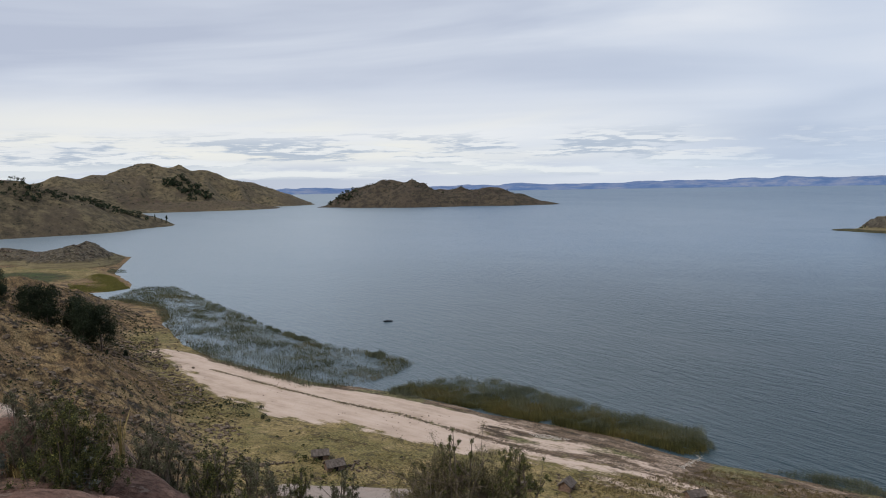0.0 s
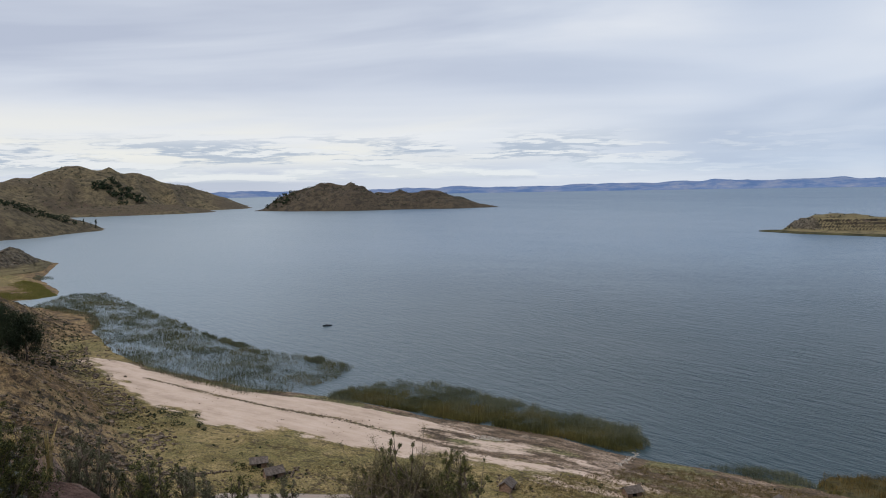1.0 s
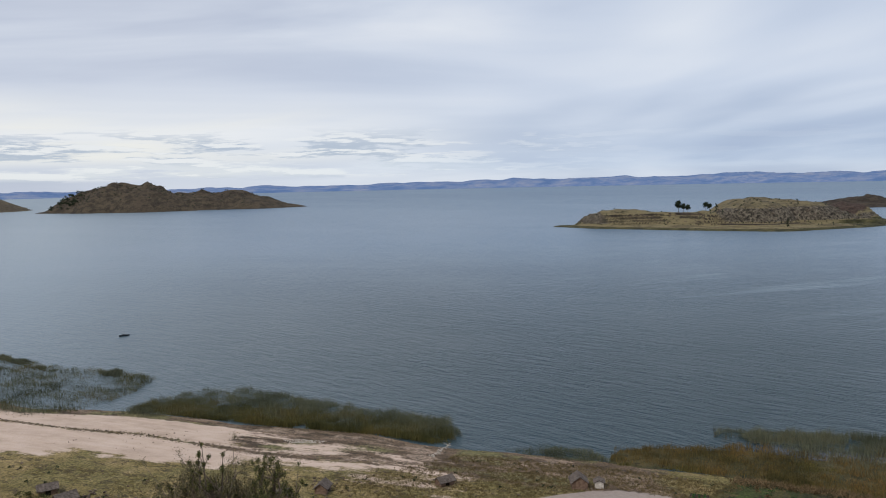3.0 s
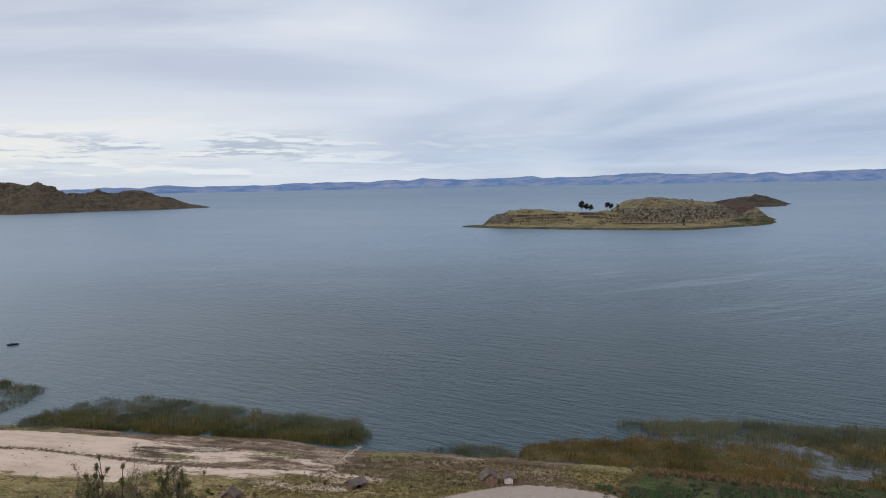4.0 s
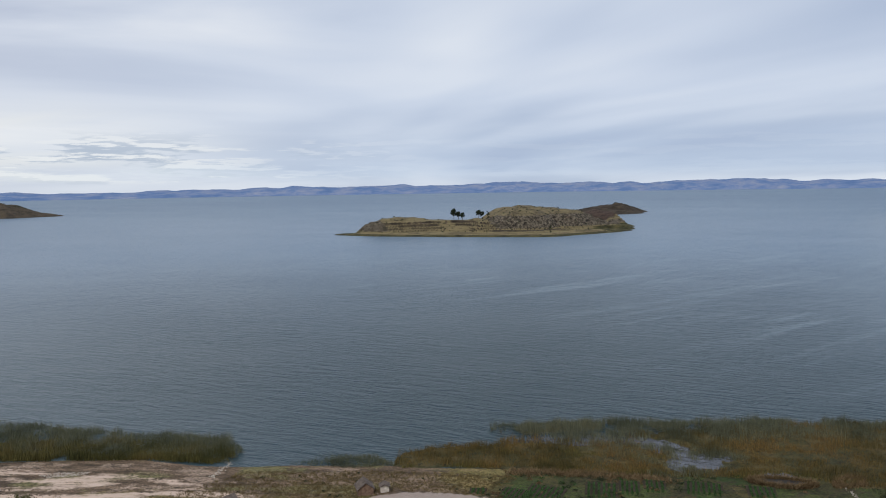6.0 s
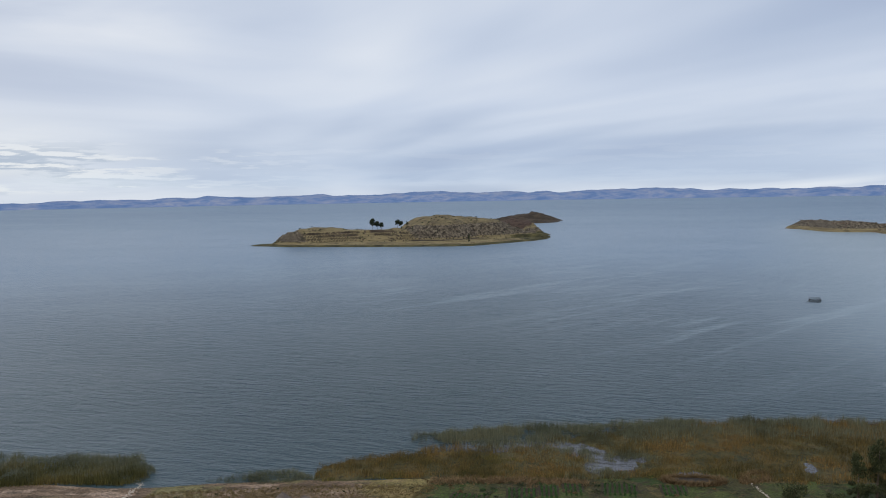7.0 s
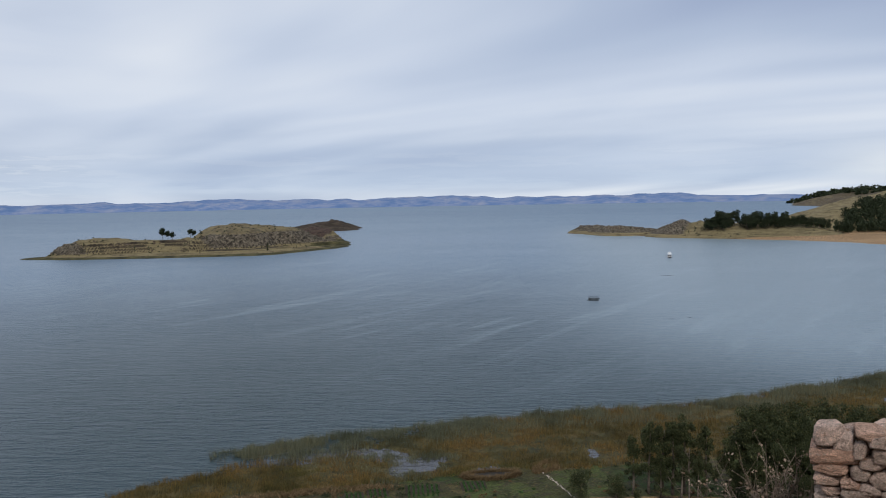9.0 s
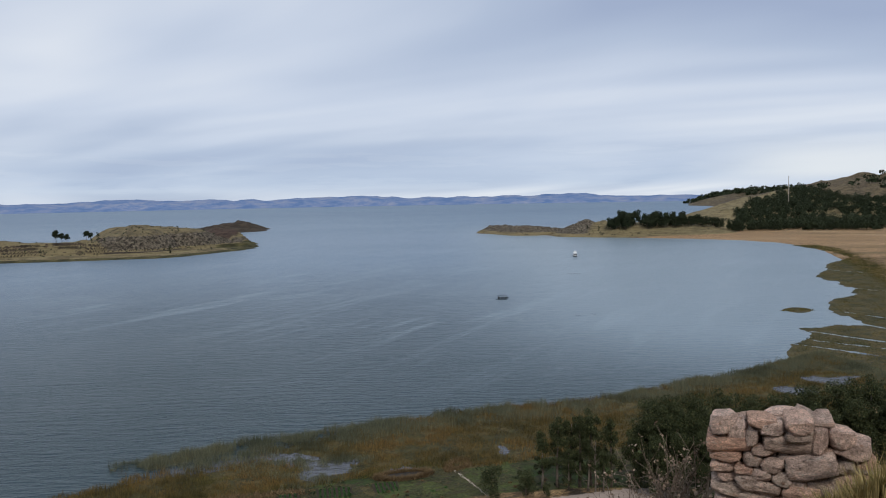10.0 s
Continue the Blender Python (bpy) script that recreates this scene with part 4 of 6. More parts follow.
def scatter(rng, ring, n, keep=None):
    """n random places inside a ring, thinned out by keep(x, y)."""
    P = np.array(ring, float)
    lo, hi = P.min(0), P.max(0)
    got = np.zeros((0, 2))
    while len(got) < n:
        q = rng.uniform(lo, hi, (2 * n + 50, 2))
        ok = inside_distance(q[:, 0], q[:, 1], ring) > 0
        if keep is not None:
            ok &= rng.uniform(size=len(q)) < keep(q[:, 0], q[:, 1])
        got = np.vstack([got, q[ok]])
    return got[:n]


def on_ground(xy, sink=0.0, low=0.0):
    z = np.maximum(ground_height(xy[:, 0], xy[:, 1]), low) - sink
    return np.column_stack([xy, z])


def rock_shape(seed, flat=0.7, rough=0.22, cuts=2):
    """A rounded, uneven boulder, about one metre wide."""
    bm = bmesh.new()
    bmesh.ops.create_icosphere(bm, subdivisions=cuts, radius=0.5)
    o = Vector((seed * 3.7, seed * 1.3, seed * 2.1))
    for q in bm.verts:
        n = noise.noise(q.co * 2.1 + o) * rough + noise.noise(q.co * 5.0 + o) * rough * 0.35
        q.co *= 1 + n * 1.6
        q.co.z *= flat
    v = [tuple(q.co) for q in bm.verts]
    f = [tuple(k.index for k in q.verts) for q in bm.faces]
    bm.free()
    return v, f


# ---- trees ----
def tree(name, m, seed, tall, wide, leaf, mat, bark, label, category="tree", group="", clusters=22, per=60, start=0.3, pointed=0.5, limbs=9, bare=0, radius=None, leaf_n=0.45, tuft=1.0):
    rng = np.random.default_rng(seed)
    t = thing(name, m, label, category, group)
    r0 = radius or 0.022 * tall
    wob = rng.normal(0, 0.012 * tall, (7, 2)).cumsum(0) * 0.5
    pts = [(wob[i, 0] if i else 0, wob[i, 1] if i else 0, -0.4 + (0.95 * tall + 0.4) * i / 6) for i in range(7)]
    part("trunk", *tube(pts, [r0 * (1.15 - 0.95 * i / 6) for i in range(7)], 7), bark, t, smooth=True)
    ends = []
    for k in range(limbs):
        f = start + (0.92 - start) * (k + rng.uniform(0, 0.6)) / limbs
        i = min(int(f * 6), 5)
        a = rng.uniform(0, 6.283)
        reach = wide * 0.5 * (1 - pointed * (f - start) / (1 - start)) * rng.uniform(0.6, 1.0)
        p0 = Vector(pts[i]).lerp(Vector(pts[i + 1]), f * 6 - i)
        p2 = p0 + Vector((math.cos(a) * reach, math.sin(a) * reach, reach * rng.uniform(0.5, 1.1)))
        p1 = p0.lerp(p2, 0.5) + Vector((0, 0, -0.08 * reach))
        part("limb", *tube([p0, p1, p2], [r0 * 0.42 * (1.1 - f), r0 * 0.28 * (1.1 - f), r0 * 0.08], 5), bark, t, smooth=True)
        if k >= bare:
            ends += [p2, p1.lerp(p2, 0.4)]
    pos = []
    for k in range(clusters):
        f = start + (1.02 - start) * (k + rng.uniform(0, 1)) / clusters
        if k < len(ends) and rng.uniform() < 0.75:
            c = np.array(ends[k])
        else:
            a, q = rng.uniform(0, 6.283), wide * 0.42 * (1 - pointed * (f - start) / (1 - start)) * math.sqrt(rng.uniform(0.05, 1))
            c = np.array((math.cos(a) * q, math.sin(a) * q, f * tall))
        pos.append(clump_points(rng, c, wide * tuft * rng.uniform(0.12, 0.24), per, rng.uniform(0.75, 1.15)))
    part("crown", *leaf_cloud(rng, np.vstack(pos), leaf, leaf_n, 0.5), mat, t)
    return t


def at(x, y, sink=0.0, turn=0.0, s=1.0):
    return Matrix.Translation((x, y, gz(x, y) - sink)) @ Matrix.Rotation(radians(turn), 4, "Z") @ Matrix.Diagonal((s, s, s, 1))


EUC = "tall slender eucalyptus with dark grey-green drooping foliage"
eucs = [tree("eucalyptus", at(120.0, 41.5), 11, 11.0, 5.2, 0.24, M_EUC, M_PALEBARK, EUC, group="eucalyptus grove", clusters=34, per=260, start=0.18, pointed=0.5, tuft=0.80),
        tree("eucalyptus", at(121.5, 38.0), 12, 11.6, 4.8, 0.24, M_EUC, M_PALEBARK, EUC, group="eucalyptus grove", clusters=32, per=260, start=0.20, pointed=0.6, tuft=0.80),
        tree("eucalyptus", at(126.0, 25.2), 13, 13.4, 6.2, 0.27, M_EUC, M_PALEBARK, EUC, group="eucalyptus grove", clusters=50, per=280, start=0.10, pointed=0.4, tuft=0.82)]
rr = random.Random(5)
for x, y, s in ((118.4, 43.6, 0.80), (122.8, 40.2, 0.98), (119.6, 39.4, 0.60), (123.0, 36.6, 1.10), (120.2, 36.2, 0.72), (123.8, 33.4, 0.92), (120.8, 33.8, 0.60)):
    copy_thing(eucs[rr.randrange(2)], at(x, y, 0, rr.uniform(0, 360), s))
for x, y, s in ((123.6, 29.4, 0.72), (126.8, 27.4, 1.05), (123.6, 26.6, 0.92), (127.6, 23.6, 1.08), (124.6, 22.6, 0.95), (129.0, 20.2, 1.1), (125.6, 19.2, 0.98), (130.6, 16.6, 1.12),
                (127.0, 15.4, 1.0), (131.6, 12.2, 1.1), (128.2, 11.0, 1.0), (133.4, 8.0, 1.12), (130.0, 6.4, 1.0), (135.6, 3.6, 1.2), (132.0, 2.0, 1.05), (138.0, -0.6, 1.25), (134.6, -3.0, 1.1),
                (141.0, -5.0, 1.25), (137.6, -8.0, 1.15), (145.0, -10.0, 1.25), (141.6, -13.6, 1.15)):
    copy_thing(eucs[2], at(x, y, 0, rr.uniform(0, 360), s))
for x, y, s in ((120.2, 25.0, 0.72), (121.2, 21.5, 0.78), (122.2, 18.0, 0.8), (123.0, 14.5, 0.85)):
    copy_thing(eucs[2], at(x, y, 0, rr.uniform(0, 360), s))
bare = thing("bare_tree", at(120.2, 35.0), "pale leafless tree among the eucalyptus", "tree")
rng = np.random.default_rng(3)
part("trunk", *tube([(0, 0, -0.3), (0.1, 0, 3), (0, 0.1, 6), (0.2, 0, 8.6)], [0.16, 0.13, 0.09, 0.02]), M_PALEBARK, bare)
for k in range(7):
    a, z0 = rng.uniform(0, 6.28), 3.6 + 0.65 * k
    part("limb", *tube([(0.05, 0, z0), (0.7 * math.cos(a), 0.7 * math.sin(a), z0 + 0.9), (1.5 * math.cos(a), 1.5 * math.sin(a), z0 + 1.7)], [0.06, 0.04, 0.012], 5), M_PALEBARK, bare)

YOUNG = "young round-crowned tree with dense dark green leaves"
young = tree("young_tree", at(110.6, 49.2), 21, 5.0, 4.2, 0.22, M_EUC, M_BARK, YOUNG, group="young trees by the track", clusters=28, per=190, start=0.1, pointed=0.35)
copy_thing(young, at(113.4, 44.6, 0, 130, 0.82))
copy_thing(young, at(115.0, 41.6, 0, 60, 0.4))

SPURTREE = "dense dark evergreen tree on the dry hillside"
spur = tree("evergreen_tree", at(-97.0, 199.0), 31, 11.5, 8.6, 0.42, M_DARKLEAF, M_BARK, SPURTREE, group="evergreens on the spur", clusters=60, per=150, start=0.03, pointed=0.4)
for x, y, s in ((-91.0, 199.5, 1.0), (-93.5, 195.0, 0.85), (-103.0, 195.5, 1.0), (-106.0, 192.5, 0.8), (-113.0, 190.0, 0.85), (-116.0, 188.5, 0.7)):
    copy_thing(spur, at(x, y, 0.2, rr.uniform(0, 360), 1.02 * s))
for x, y, s in ((-86.6, 204.0, 0.2), (-88.0, 196.0, 0.12)):
    copy_thing(spur, at(x, y, 0.1, rr.uniform(0, 360), s))


# ---- trees and scrub on the far shores ----
def bearing(az, dist):
    return dist * math.sin(radians(az)), dist * math.cos(radians(az))


def on(form, az, dist, s=1.0, sink=0.2):
    """A pose on an island or hill, by bearing and distance from the viewpoint."""
    x, y = bearing(az, dist)
    h = HEIGHTS[form] if form in HEIGHTS else ground_height
    z = float(h(np.array([x]), np.array([y]))[0])
    return Matrix.Translation((x, y, z - sink)) @ Matrix.Rotation(radians(az * 37 % 360), 4, "Z") @ Matrix.Diagonal((s, s, s, 1))


FARTREE = "dark broad-crowned tree on the far shore"
far_tree = tree("shore_tree", on("rocky_island", 35.75, 800, 0.74), 46, 15.0, 10.0, 1.2, M_DARKLEAF, M_BARK, FARTREE, group="trees on the far shores", clusters=30, per=80, start=0.42, pointed=0.25, limbs=9)
row_tree = tree("row_tree", at(884, 218, 0.3, 40, 0.9), 43, 15.0, 12.0, 1.3, M_DARKLEAF, M_BARK, "dark leafy eucalyptus in a row by the bay", group="row of trees by the bay", clusters=26, per=70, start=0.03, pointed=0.3, limbs=6)
slim_tree = tree("slim_tree", on("rocky_island", 38.3, 770, 0.7), 42, 10.0, 4.6, 1.1, M_DARKLEAF, M_BARK, "small slim dark tree on a grassy shore", group="slim trees on the shores", clusters=14, per=24, start=0.1, pointed=0.5, limbs=4)
for az, d, s in ((36.1, 802, 0.76), (36.4, 797, 0.72), (37.6, 795, 0.72), (37.85, 797, 0.66)):
    copy_thing(far_tree, on("rocky_island", az, d, s))
for az, d, s in ((37.9, 765, 0.6), (38.7, 762, 0.7), (34.8, 775, 0.5), (33.9, 772, 0.55), (33.6, 776, 0.45), (30.7, 778, 0.6), (42.95, 752, 0.95), (42.9, 745, 0.6), (45.0, 775, 0.35), (38.2, 745, 0.45), (40.7, 752, 0.4), (45.7, 775, 0.4)):
    copy_thing(slim_tree, on("rocky_island", az, d, s))
# the row of trees along the bay's far side
for k in range(24):
    copy_thing(row_tree, at(872 + 2.1 * k + rr.uniform(-5, 9), 236 - 3.2 * k + rr.uniform(-5, 5), 0.3, rr.uniform(0, 360), rr.uniform(0.8, 1.2)))
for k in range(20):
    copy_thing(row_tree, at(918 + 2.2 * k + rr.uniform(-3, 3), 170 - 3.6 * k + rr.uniform(-4, 4), 0.3, rr.uniform(0, 360), rr.uniform(0.6, 0.95)))
for x, y, s in ((868, 268, 0.5), (872, 262, 0.7), (866, 254, 0.5), (880, 286, 0.35), (884, 280, 0.5), (870, 248, 0.8)):
    copy_thing(slim_tree, at(x, y, 0.3, rr.uniform(0, 360), s))
for x, y, s in ((-378, 1003, 1.05), (-366, 1012, 1.5), (-371, 1008, 0.8), (-386, 993, 0.7), (-392, 975, 0.6)):
    copy_thing(slim_tree, at(x, y, 0.3, rr.uniform(0, 360), s))


def tree_mass(name, seed, xy, z, tall, wide, leaf, per, mat, label):
    """Many trees too far off to tell apart: each a few round clumps of leaves."""
    rng = np.random.default_rng(seed)
    pos = []
    for (x, y), b in zip(xy, z):
        s = rng.uniform(0.6, 1.25)
        k = max(3, per // 18)
        for _ in range(k):
            up = tall * s * rng.uniform(0.22, 0.86)
            r = wide * s * 0.34 * (1.15 - 0.6 * up / (tall * s))
            c = (x + rng.normal(0, wide * 0.20 * s), y + rng.normal(0, wide * 0.20 * s), b + up)
            pos.append(clump_points(rng, c, r, per // k + 1, 0.85, 0.6))
    return stuff(name, *leaf_cloud(rng, np.vstack(pos), leaf, 0.8), mat, label)


rng = np.random.default_rng(77)
xy = scatter(rng, [(965, 118), (1010, 112), (1060, 120), (1120, 110), (1200, 95), (1330, 60), (1330, -140), (1180, -120), (1080, -70), (1000, -30), (990, 40)], 860,
             lambda x, y: step(fractal(x / 60, y / 60, 61, 3), -0.75, -0.4) * np.where(np.arctan2(x, y) > radians(82.6), 1, 0))
tree_mass("woodland", 78, xy, on_ground(xy)[:, 2], 13, 10, 1.5, 190, M_DARKLEAF, "dark eucalyptus wood covering the slopes of the bay")
xy = scatter(rng, [(2850, 250), (3000, 340), (3480, 610), (3620, 610), (3250, 300), (2900, 130)], 230)
tree_mass("far_woodland", 79, xy, np.maximum(HEIGHTS["distant_hill"](xy[:, 0], xy[:, 1]), 0), 16, 26, 8, 26, M_DARKLEAF, "dark trees on the distant point")
xy = scatter(rng, [(2150, -150), (2450, -260), (2420, 80), (2250, 60)], 50, lambda x, y: step(fractal(x / 90, y / 90, 63, 2), 0.0, 0.3))
tree_mass("hill_scrub", 80, xy, HEIGHTS["distant_hill"](xy[:, 0], xy[:, 1]), 9, 22, 6, 26, M_DARKLEAF, "patches of dark scrub on the far hill")
xy = scatter(rng, [(-445, 880), (-405, 930), (-380, 985), (-392, 1010), (-440, 990), (-500, 930), (-520, 880), (-480, 850)], 85, lambda x, y: step(-np.abs((x + 470) * 0.75 - (y - 890) * 0.66 + 6), -26, -8))
tree_mass("shore_bushes", 81, xy, on_ground(xy)[:, 2], 5.5, 8, 1.6, 40, M_DARKLEAF, "dark bushes along the headland's crest")
xy = scatter(rng, [(-470, 830), (-410, 930), (-370, 1040), (-420, 1010), (-560, 890), (-600, 820)], 160)
tree_mass("low_scrub", 82, xy, on_ground(xy)[:, 2], 1.6, 3.5, 1.1, 14, M_DARKLEAF, "low dark scrub on the stony headland")
xy = scatter(rng, [(-640, 1690), (-600, 1640), (-540, 1690), (-510, 1740), (-560, 1770), (-630, 1740)], 55, lambda x, y: step(fractal(x / 50, y / 50, 65, 2), -0.15, 0.15))
tree_mass("hill_wood", 83, xy, HEIGHTS["hill_range"](xy[:, 0], xy[:, 1]), 10, 14, 3.6, 34, M_DARKLEAF, "small dark woods in a fold of the hills")
xy = scatter(rng, [(-900, 1500), (-640, 1580), (-420, 1740), (-430, 2150), (-600, 1900), (-800, 1750)], 150)
tree_mass("hill_bushes", 84, xy, HEIGHTS["hill_range"](xy[:, 0], xy[:, 1]), 2.4, 5, 1.5, 22, M_DARKLEAF, "scattered dark bushes on the bare hills")
xy = scatter(rng, [(-262, 1735), (-215, 1690), (-60, 1630), (120, 1640), (215, 1690), (120, 1720), (-100, 1730), (-230, 1760)], 230, lambda x, y: 0.35 + 0.65 * step(-x, 120, 220))
tree_mass("island_scrub", 85, xy, HEIGHTS["dark_island"](xy[:, 0], xy[:, 1]), 1.7, 5.0, 1.2, 22, M_DARKLEAF, "dark bushes on the island slopes")
xy = scatter(rng, [(-262, 1735), (-250, 1715), (-205, 1690), (-190, 1740), (-235, 1765)], 40)
tree_mass("island_trees", 86, xy, HEIGHTS["dark_island"](xy[:, 0], xy[:, 1]), 6, 8, 2.2, 30, M_DARKLEAF, "small dark trees at the island's end")
xy = scatter(rng, [(372, 700), (395, 668), (450, 606), (505, 560), (590, 545), (625, 575), (560, 625), (470, 650), (400, 705)], 130)
tree_mass("island_bushes", 87, xy, HEIGHTS["rocky_island"](xy[:, 0], xy[:, 1]), 1.1, 2.0, 0.8, 12, M_DARKLEAF, "low tufts and bushes on the rocky island")

OUTCROPS = [quick_mesh("outcrop", *rock_shape(k + 1, 0.62, 0.3)) for k in range(6)]
for me in OUTCROPS:
    me.materials.append(M_ROCK)


def outcrops(host, ring, n, keep, height, lo, hi, small, large):
    """Rocks that stick out of an island or point."""
    owner = bpy.data.objects[host]
    for x, y in scatter(rng, ring, n, keep):
        z = float(height(np.array([x]), np.array([y]))[0])
        if lo < z < hi:
            q = new("outcrop", OUTCROPS[rr.randrange(6)])
            q.parent = owner
            w = rr.uniform(small, large)
            q.matrix_basis = Matrix.Translation((x, y, z + 0.1 * w)) @ Matrix.Rotation(rr.uniform(0, 6.28), 4, "Z") @ Matrix.Diagonal((w * rr.uniform(0.8, 1.6), w, w * rr.uniform(0.6, 1.2), 1))


outcrops("rocky_island", [(398, 700), (405, 670), (440, 640), (490, 590), (520, 570), (600, 558), (624, 575), (590, 600), (540, 625), (480, 640)], 90, lambda x, y: step(fractal(x / 14, y / 14, 67, 3), -0.2, 0.3), HEIGHTS["rocky_island"], 3, 16, 1.0, 3.0)
outcrops("rocky_point", [(925, 425), (885, 355), (905, 290), (870, 275), (872, 225), (905, 215), (925, 300), (930, 350), (965, 425)], 70, lambda x, y: step(fractal(x / 12, y / 12, 68, 3), -0.3, 0.2) * step(y, 255, 275), ground_height, 1.5, 18, 1.0, 3.2)
outcrops("rocky_headland", [(-300, 500), (-262, 488), (-232, 478), (-222, 505), (-226, 548), (-246, 545), (-262, 520), (-300, 540)], 70, lambda x, y: step(fractal(x / 8, y / 8, 69, 3), -0.3, 0.2), ground_height, 1.5, 14, 0.8, 2.6)

mast = thing("radio_mast", at(1178, 65), "slender lattice radio mast on the wooded hill", "mast")
part("lattice", *joined([tube([(0.7 * math.cos(a), 0.7 * math.sin(a), -1), (0.3 * math.cos(a), 0.3 * math.sin(a), 45)], [0.22, 0.18], 4) for a in (0.3, 2.4, 4.5)]
                        + [tube([(0.65 * math.cos(a), 0.65 * math.sin(a), z), (0.6 * math.cos(a + 2.1), 0.6 * math.sin(a + 2.1), z + 2)], [0.08, 0.08], 4) for z in range(0, 43, 2) for a in (0.3, 2.4, 4.5)]), M_PALE, mast)


# ---- reeds ----
def shrink(ring, k=0.972):
    return [(k * x, k * y) for x, y in ring]


REEDS_A = shrink([(-158, 396), (-140, 398), (-112, 352), (-85, 311), (-58, 269), (-34, 240), (-15, 227), (-9, 216), (-14, 202), (-26, 190), (-37, 191), (-60, 212), (-86, 246), (-106, 284), (-122, 318), (-146, 342), (-160, 358)])
REEDS_B = shrink([(-19, 184), (-10, 195), (2, 200), (14, 196), (24, 184), (34, 171), (44, 162), (53, 154), (51, 141), (44, 142), (34, 150), (24, 158), (8, 171), (-10, 180)])
REEDS_C = shrink([(55, 131), (63, 131), (71, 125), (71, 118), (64, 121)])
def clumped(size, lo, hi, seed):
    return lambda x, y: step(fractal(x / size, y / size, seed, 4), lo, hi)


rng = np.random.default_rng(91)


def streaks(x, y):
    u, v = 0.62 * x - 0.78 * y, 0.78 * x + 0.62 * y
    return step(fractal(u / 16, v / 4.5, 73, 4), -0.75, 0.15) * 0.85 + 0.15


def reed_bed(name, ring, n, keep, tall, wide, mat, label, lean=0.1):
    def thin(x, y):
        edge = inside_distance(x, y, ring) + 2.2 * fractal(x / 5, y / 5, 69, 3)
        return step(edge, -0.8, 2.6) * (1 if keep is None else keep(x, y))

    xy = scatter(rng, ring, n, thin)
    p = np.column_stack([xy, np.minimum(np.maximum(ground_height(xy[:, 0], xy[:, 1]), -0.2), 0.6)])
    hgt = tall * np.clip(0.85 + 0.30 * fractal(xy[:, 0] / 9, xy[:, 1] / 9, 75, 3) + 0.55 * fractal(xy[:, 0] / 2.2, xy[:, 1] / 2.2, 70, 2), 0.35, 1.7)
    a = blades(rng, p, hgt, wide, lean)
    return stuff(name, *a, mat, label)


reed_bed("reeds", REEDS_A, 62000, lambda x, y: streaks(x, y), 1.4, 0.07, M_REEDGREY, "sparse grey-green reeds standing in shallow water")
reed_bed("olive_reeds", REEDS_A, 28000, lambda x, y: streaks(x, y) * clumped(12, -0.3, 0.25, 78)(x, y), 1.2, 0.09, M_REED, "olive reeds in streaks through the shallow bed")
reed_bed("dark_reeds", [(-75, 290), (-58, 262), (-34, 234), (-36, 229), (-52, 250), (-72, 280)], 4200, clumped(6, -0.1, 0.2, 74), 1.4, 0.13, M_REEDGREY, "dark olive reed clumps along the outer edge of the bed")
reed_bed("dark_reeds", [(-24, 226), (-16, 221), (-9, 211), (-10, 206), (-16, 211), (-24, 220)], 1700, clumped(4, 0.0, 0.25, 75), 1.5, 0.13, M_REEDGREY, "dark olive reed clumps standing in open water")
reed_bed("reeds", REEDS_B, 52000, lambda x, y: 0.15 + 0.85 * clumped(4, -0.35, 0.25, 76)(x, y), 1.6, 0.05, M_REEDGREY, "dense grey-green reed bed off the beach")
reed_bed("olive_reeds", [(0.985 * x - 1.5, 0.985 * y - 1.5) for x, y in REEDS_B], 60000, lambda x, y: step(-inside_distance(x, y, SHORE), 0, 1.5) * step(inside_distance(x, y, SHORE), -15, -3) * clumped(5, -0.6, 0.0, 77)(x, y), 1.25, 0.08, M_REED,
         "dense olive-green reeds along the shallow shore")
reed_bed("reeds", REEDS_C, 4200, clumped(4, -0.5, 0.2, 95), 0.9, 0.055, M_REEDGREY, "thin dark reeds in shallow water")
reed_bed("reeds", REEDS_D, 80000, lambda x, y: pools(x, y, 4) * step(-line_distance(x, y, REEDS_D[3:13]), -17, -4) * step(fractal(x / 5, y / 5, 79, 4) + 1.0 * step(x, 90, 104) - 0.85, -0.35, 0.3) * step(y + 0.9 * x, 183, 200), 2.0, 0.07, M_REEDGREY,
         "tall grey-green reeds on the lake side of the marsh")
reed_bed("brown_reeds", REEDS_D, 200000, lambda x, y: pools(x, y, 3) * (0.06 + 0.94 * step(marsh_height(x, y), -0.25, 0.05)) * step(fractal(x / 9, y / 9, 81, 4), -0.75, 0.0), 1.2, 0.09, M_REEDBROWN,
         "wide bed of dry olive-brown reeds")
reed_bed("olive_reeds", [(69, 113), (80, 116), (95, 108), (108, 92), (120, 74), (130, 60), (124, 62), (112, 74), (98, 87), (84, 102)], 18000, lambda x, y: pools(x, y, 3) * clumped(7, -0.3, 0.2, 82)(x, y), 0.7, 0.16, M_REED, "low olive reeds on the marsh's inner edge")
reed_bed("reeds", [(100, 104), (122, 96), (124, 78), (112, 74), (100, 84)], 9000, clumped(3, -0.1, 0.25, 94), 1.3, 0.07, M_REEDGREY, "sparse reeds standing in the marsh pool")
reed_bed("marsh_reeds", MARSH, 90000, lambda x, y: step(marsh_height(x, y), 0.0, 0.1), 0.8, 0.26, M_REED, "olive-green reed mats cut by channels at the bay's head", 0.3)
reed_bed("marsh_reeds", [(344, 22), (352, 21), (356, 14), (351, 8), (344, 14)], 2600, None, 0.8, 0.3, M_REED, "small floating mat of olive reeds", 0.3)
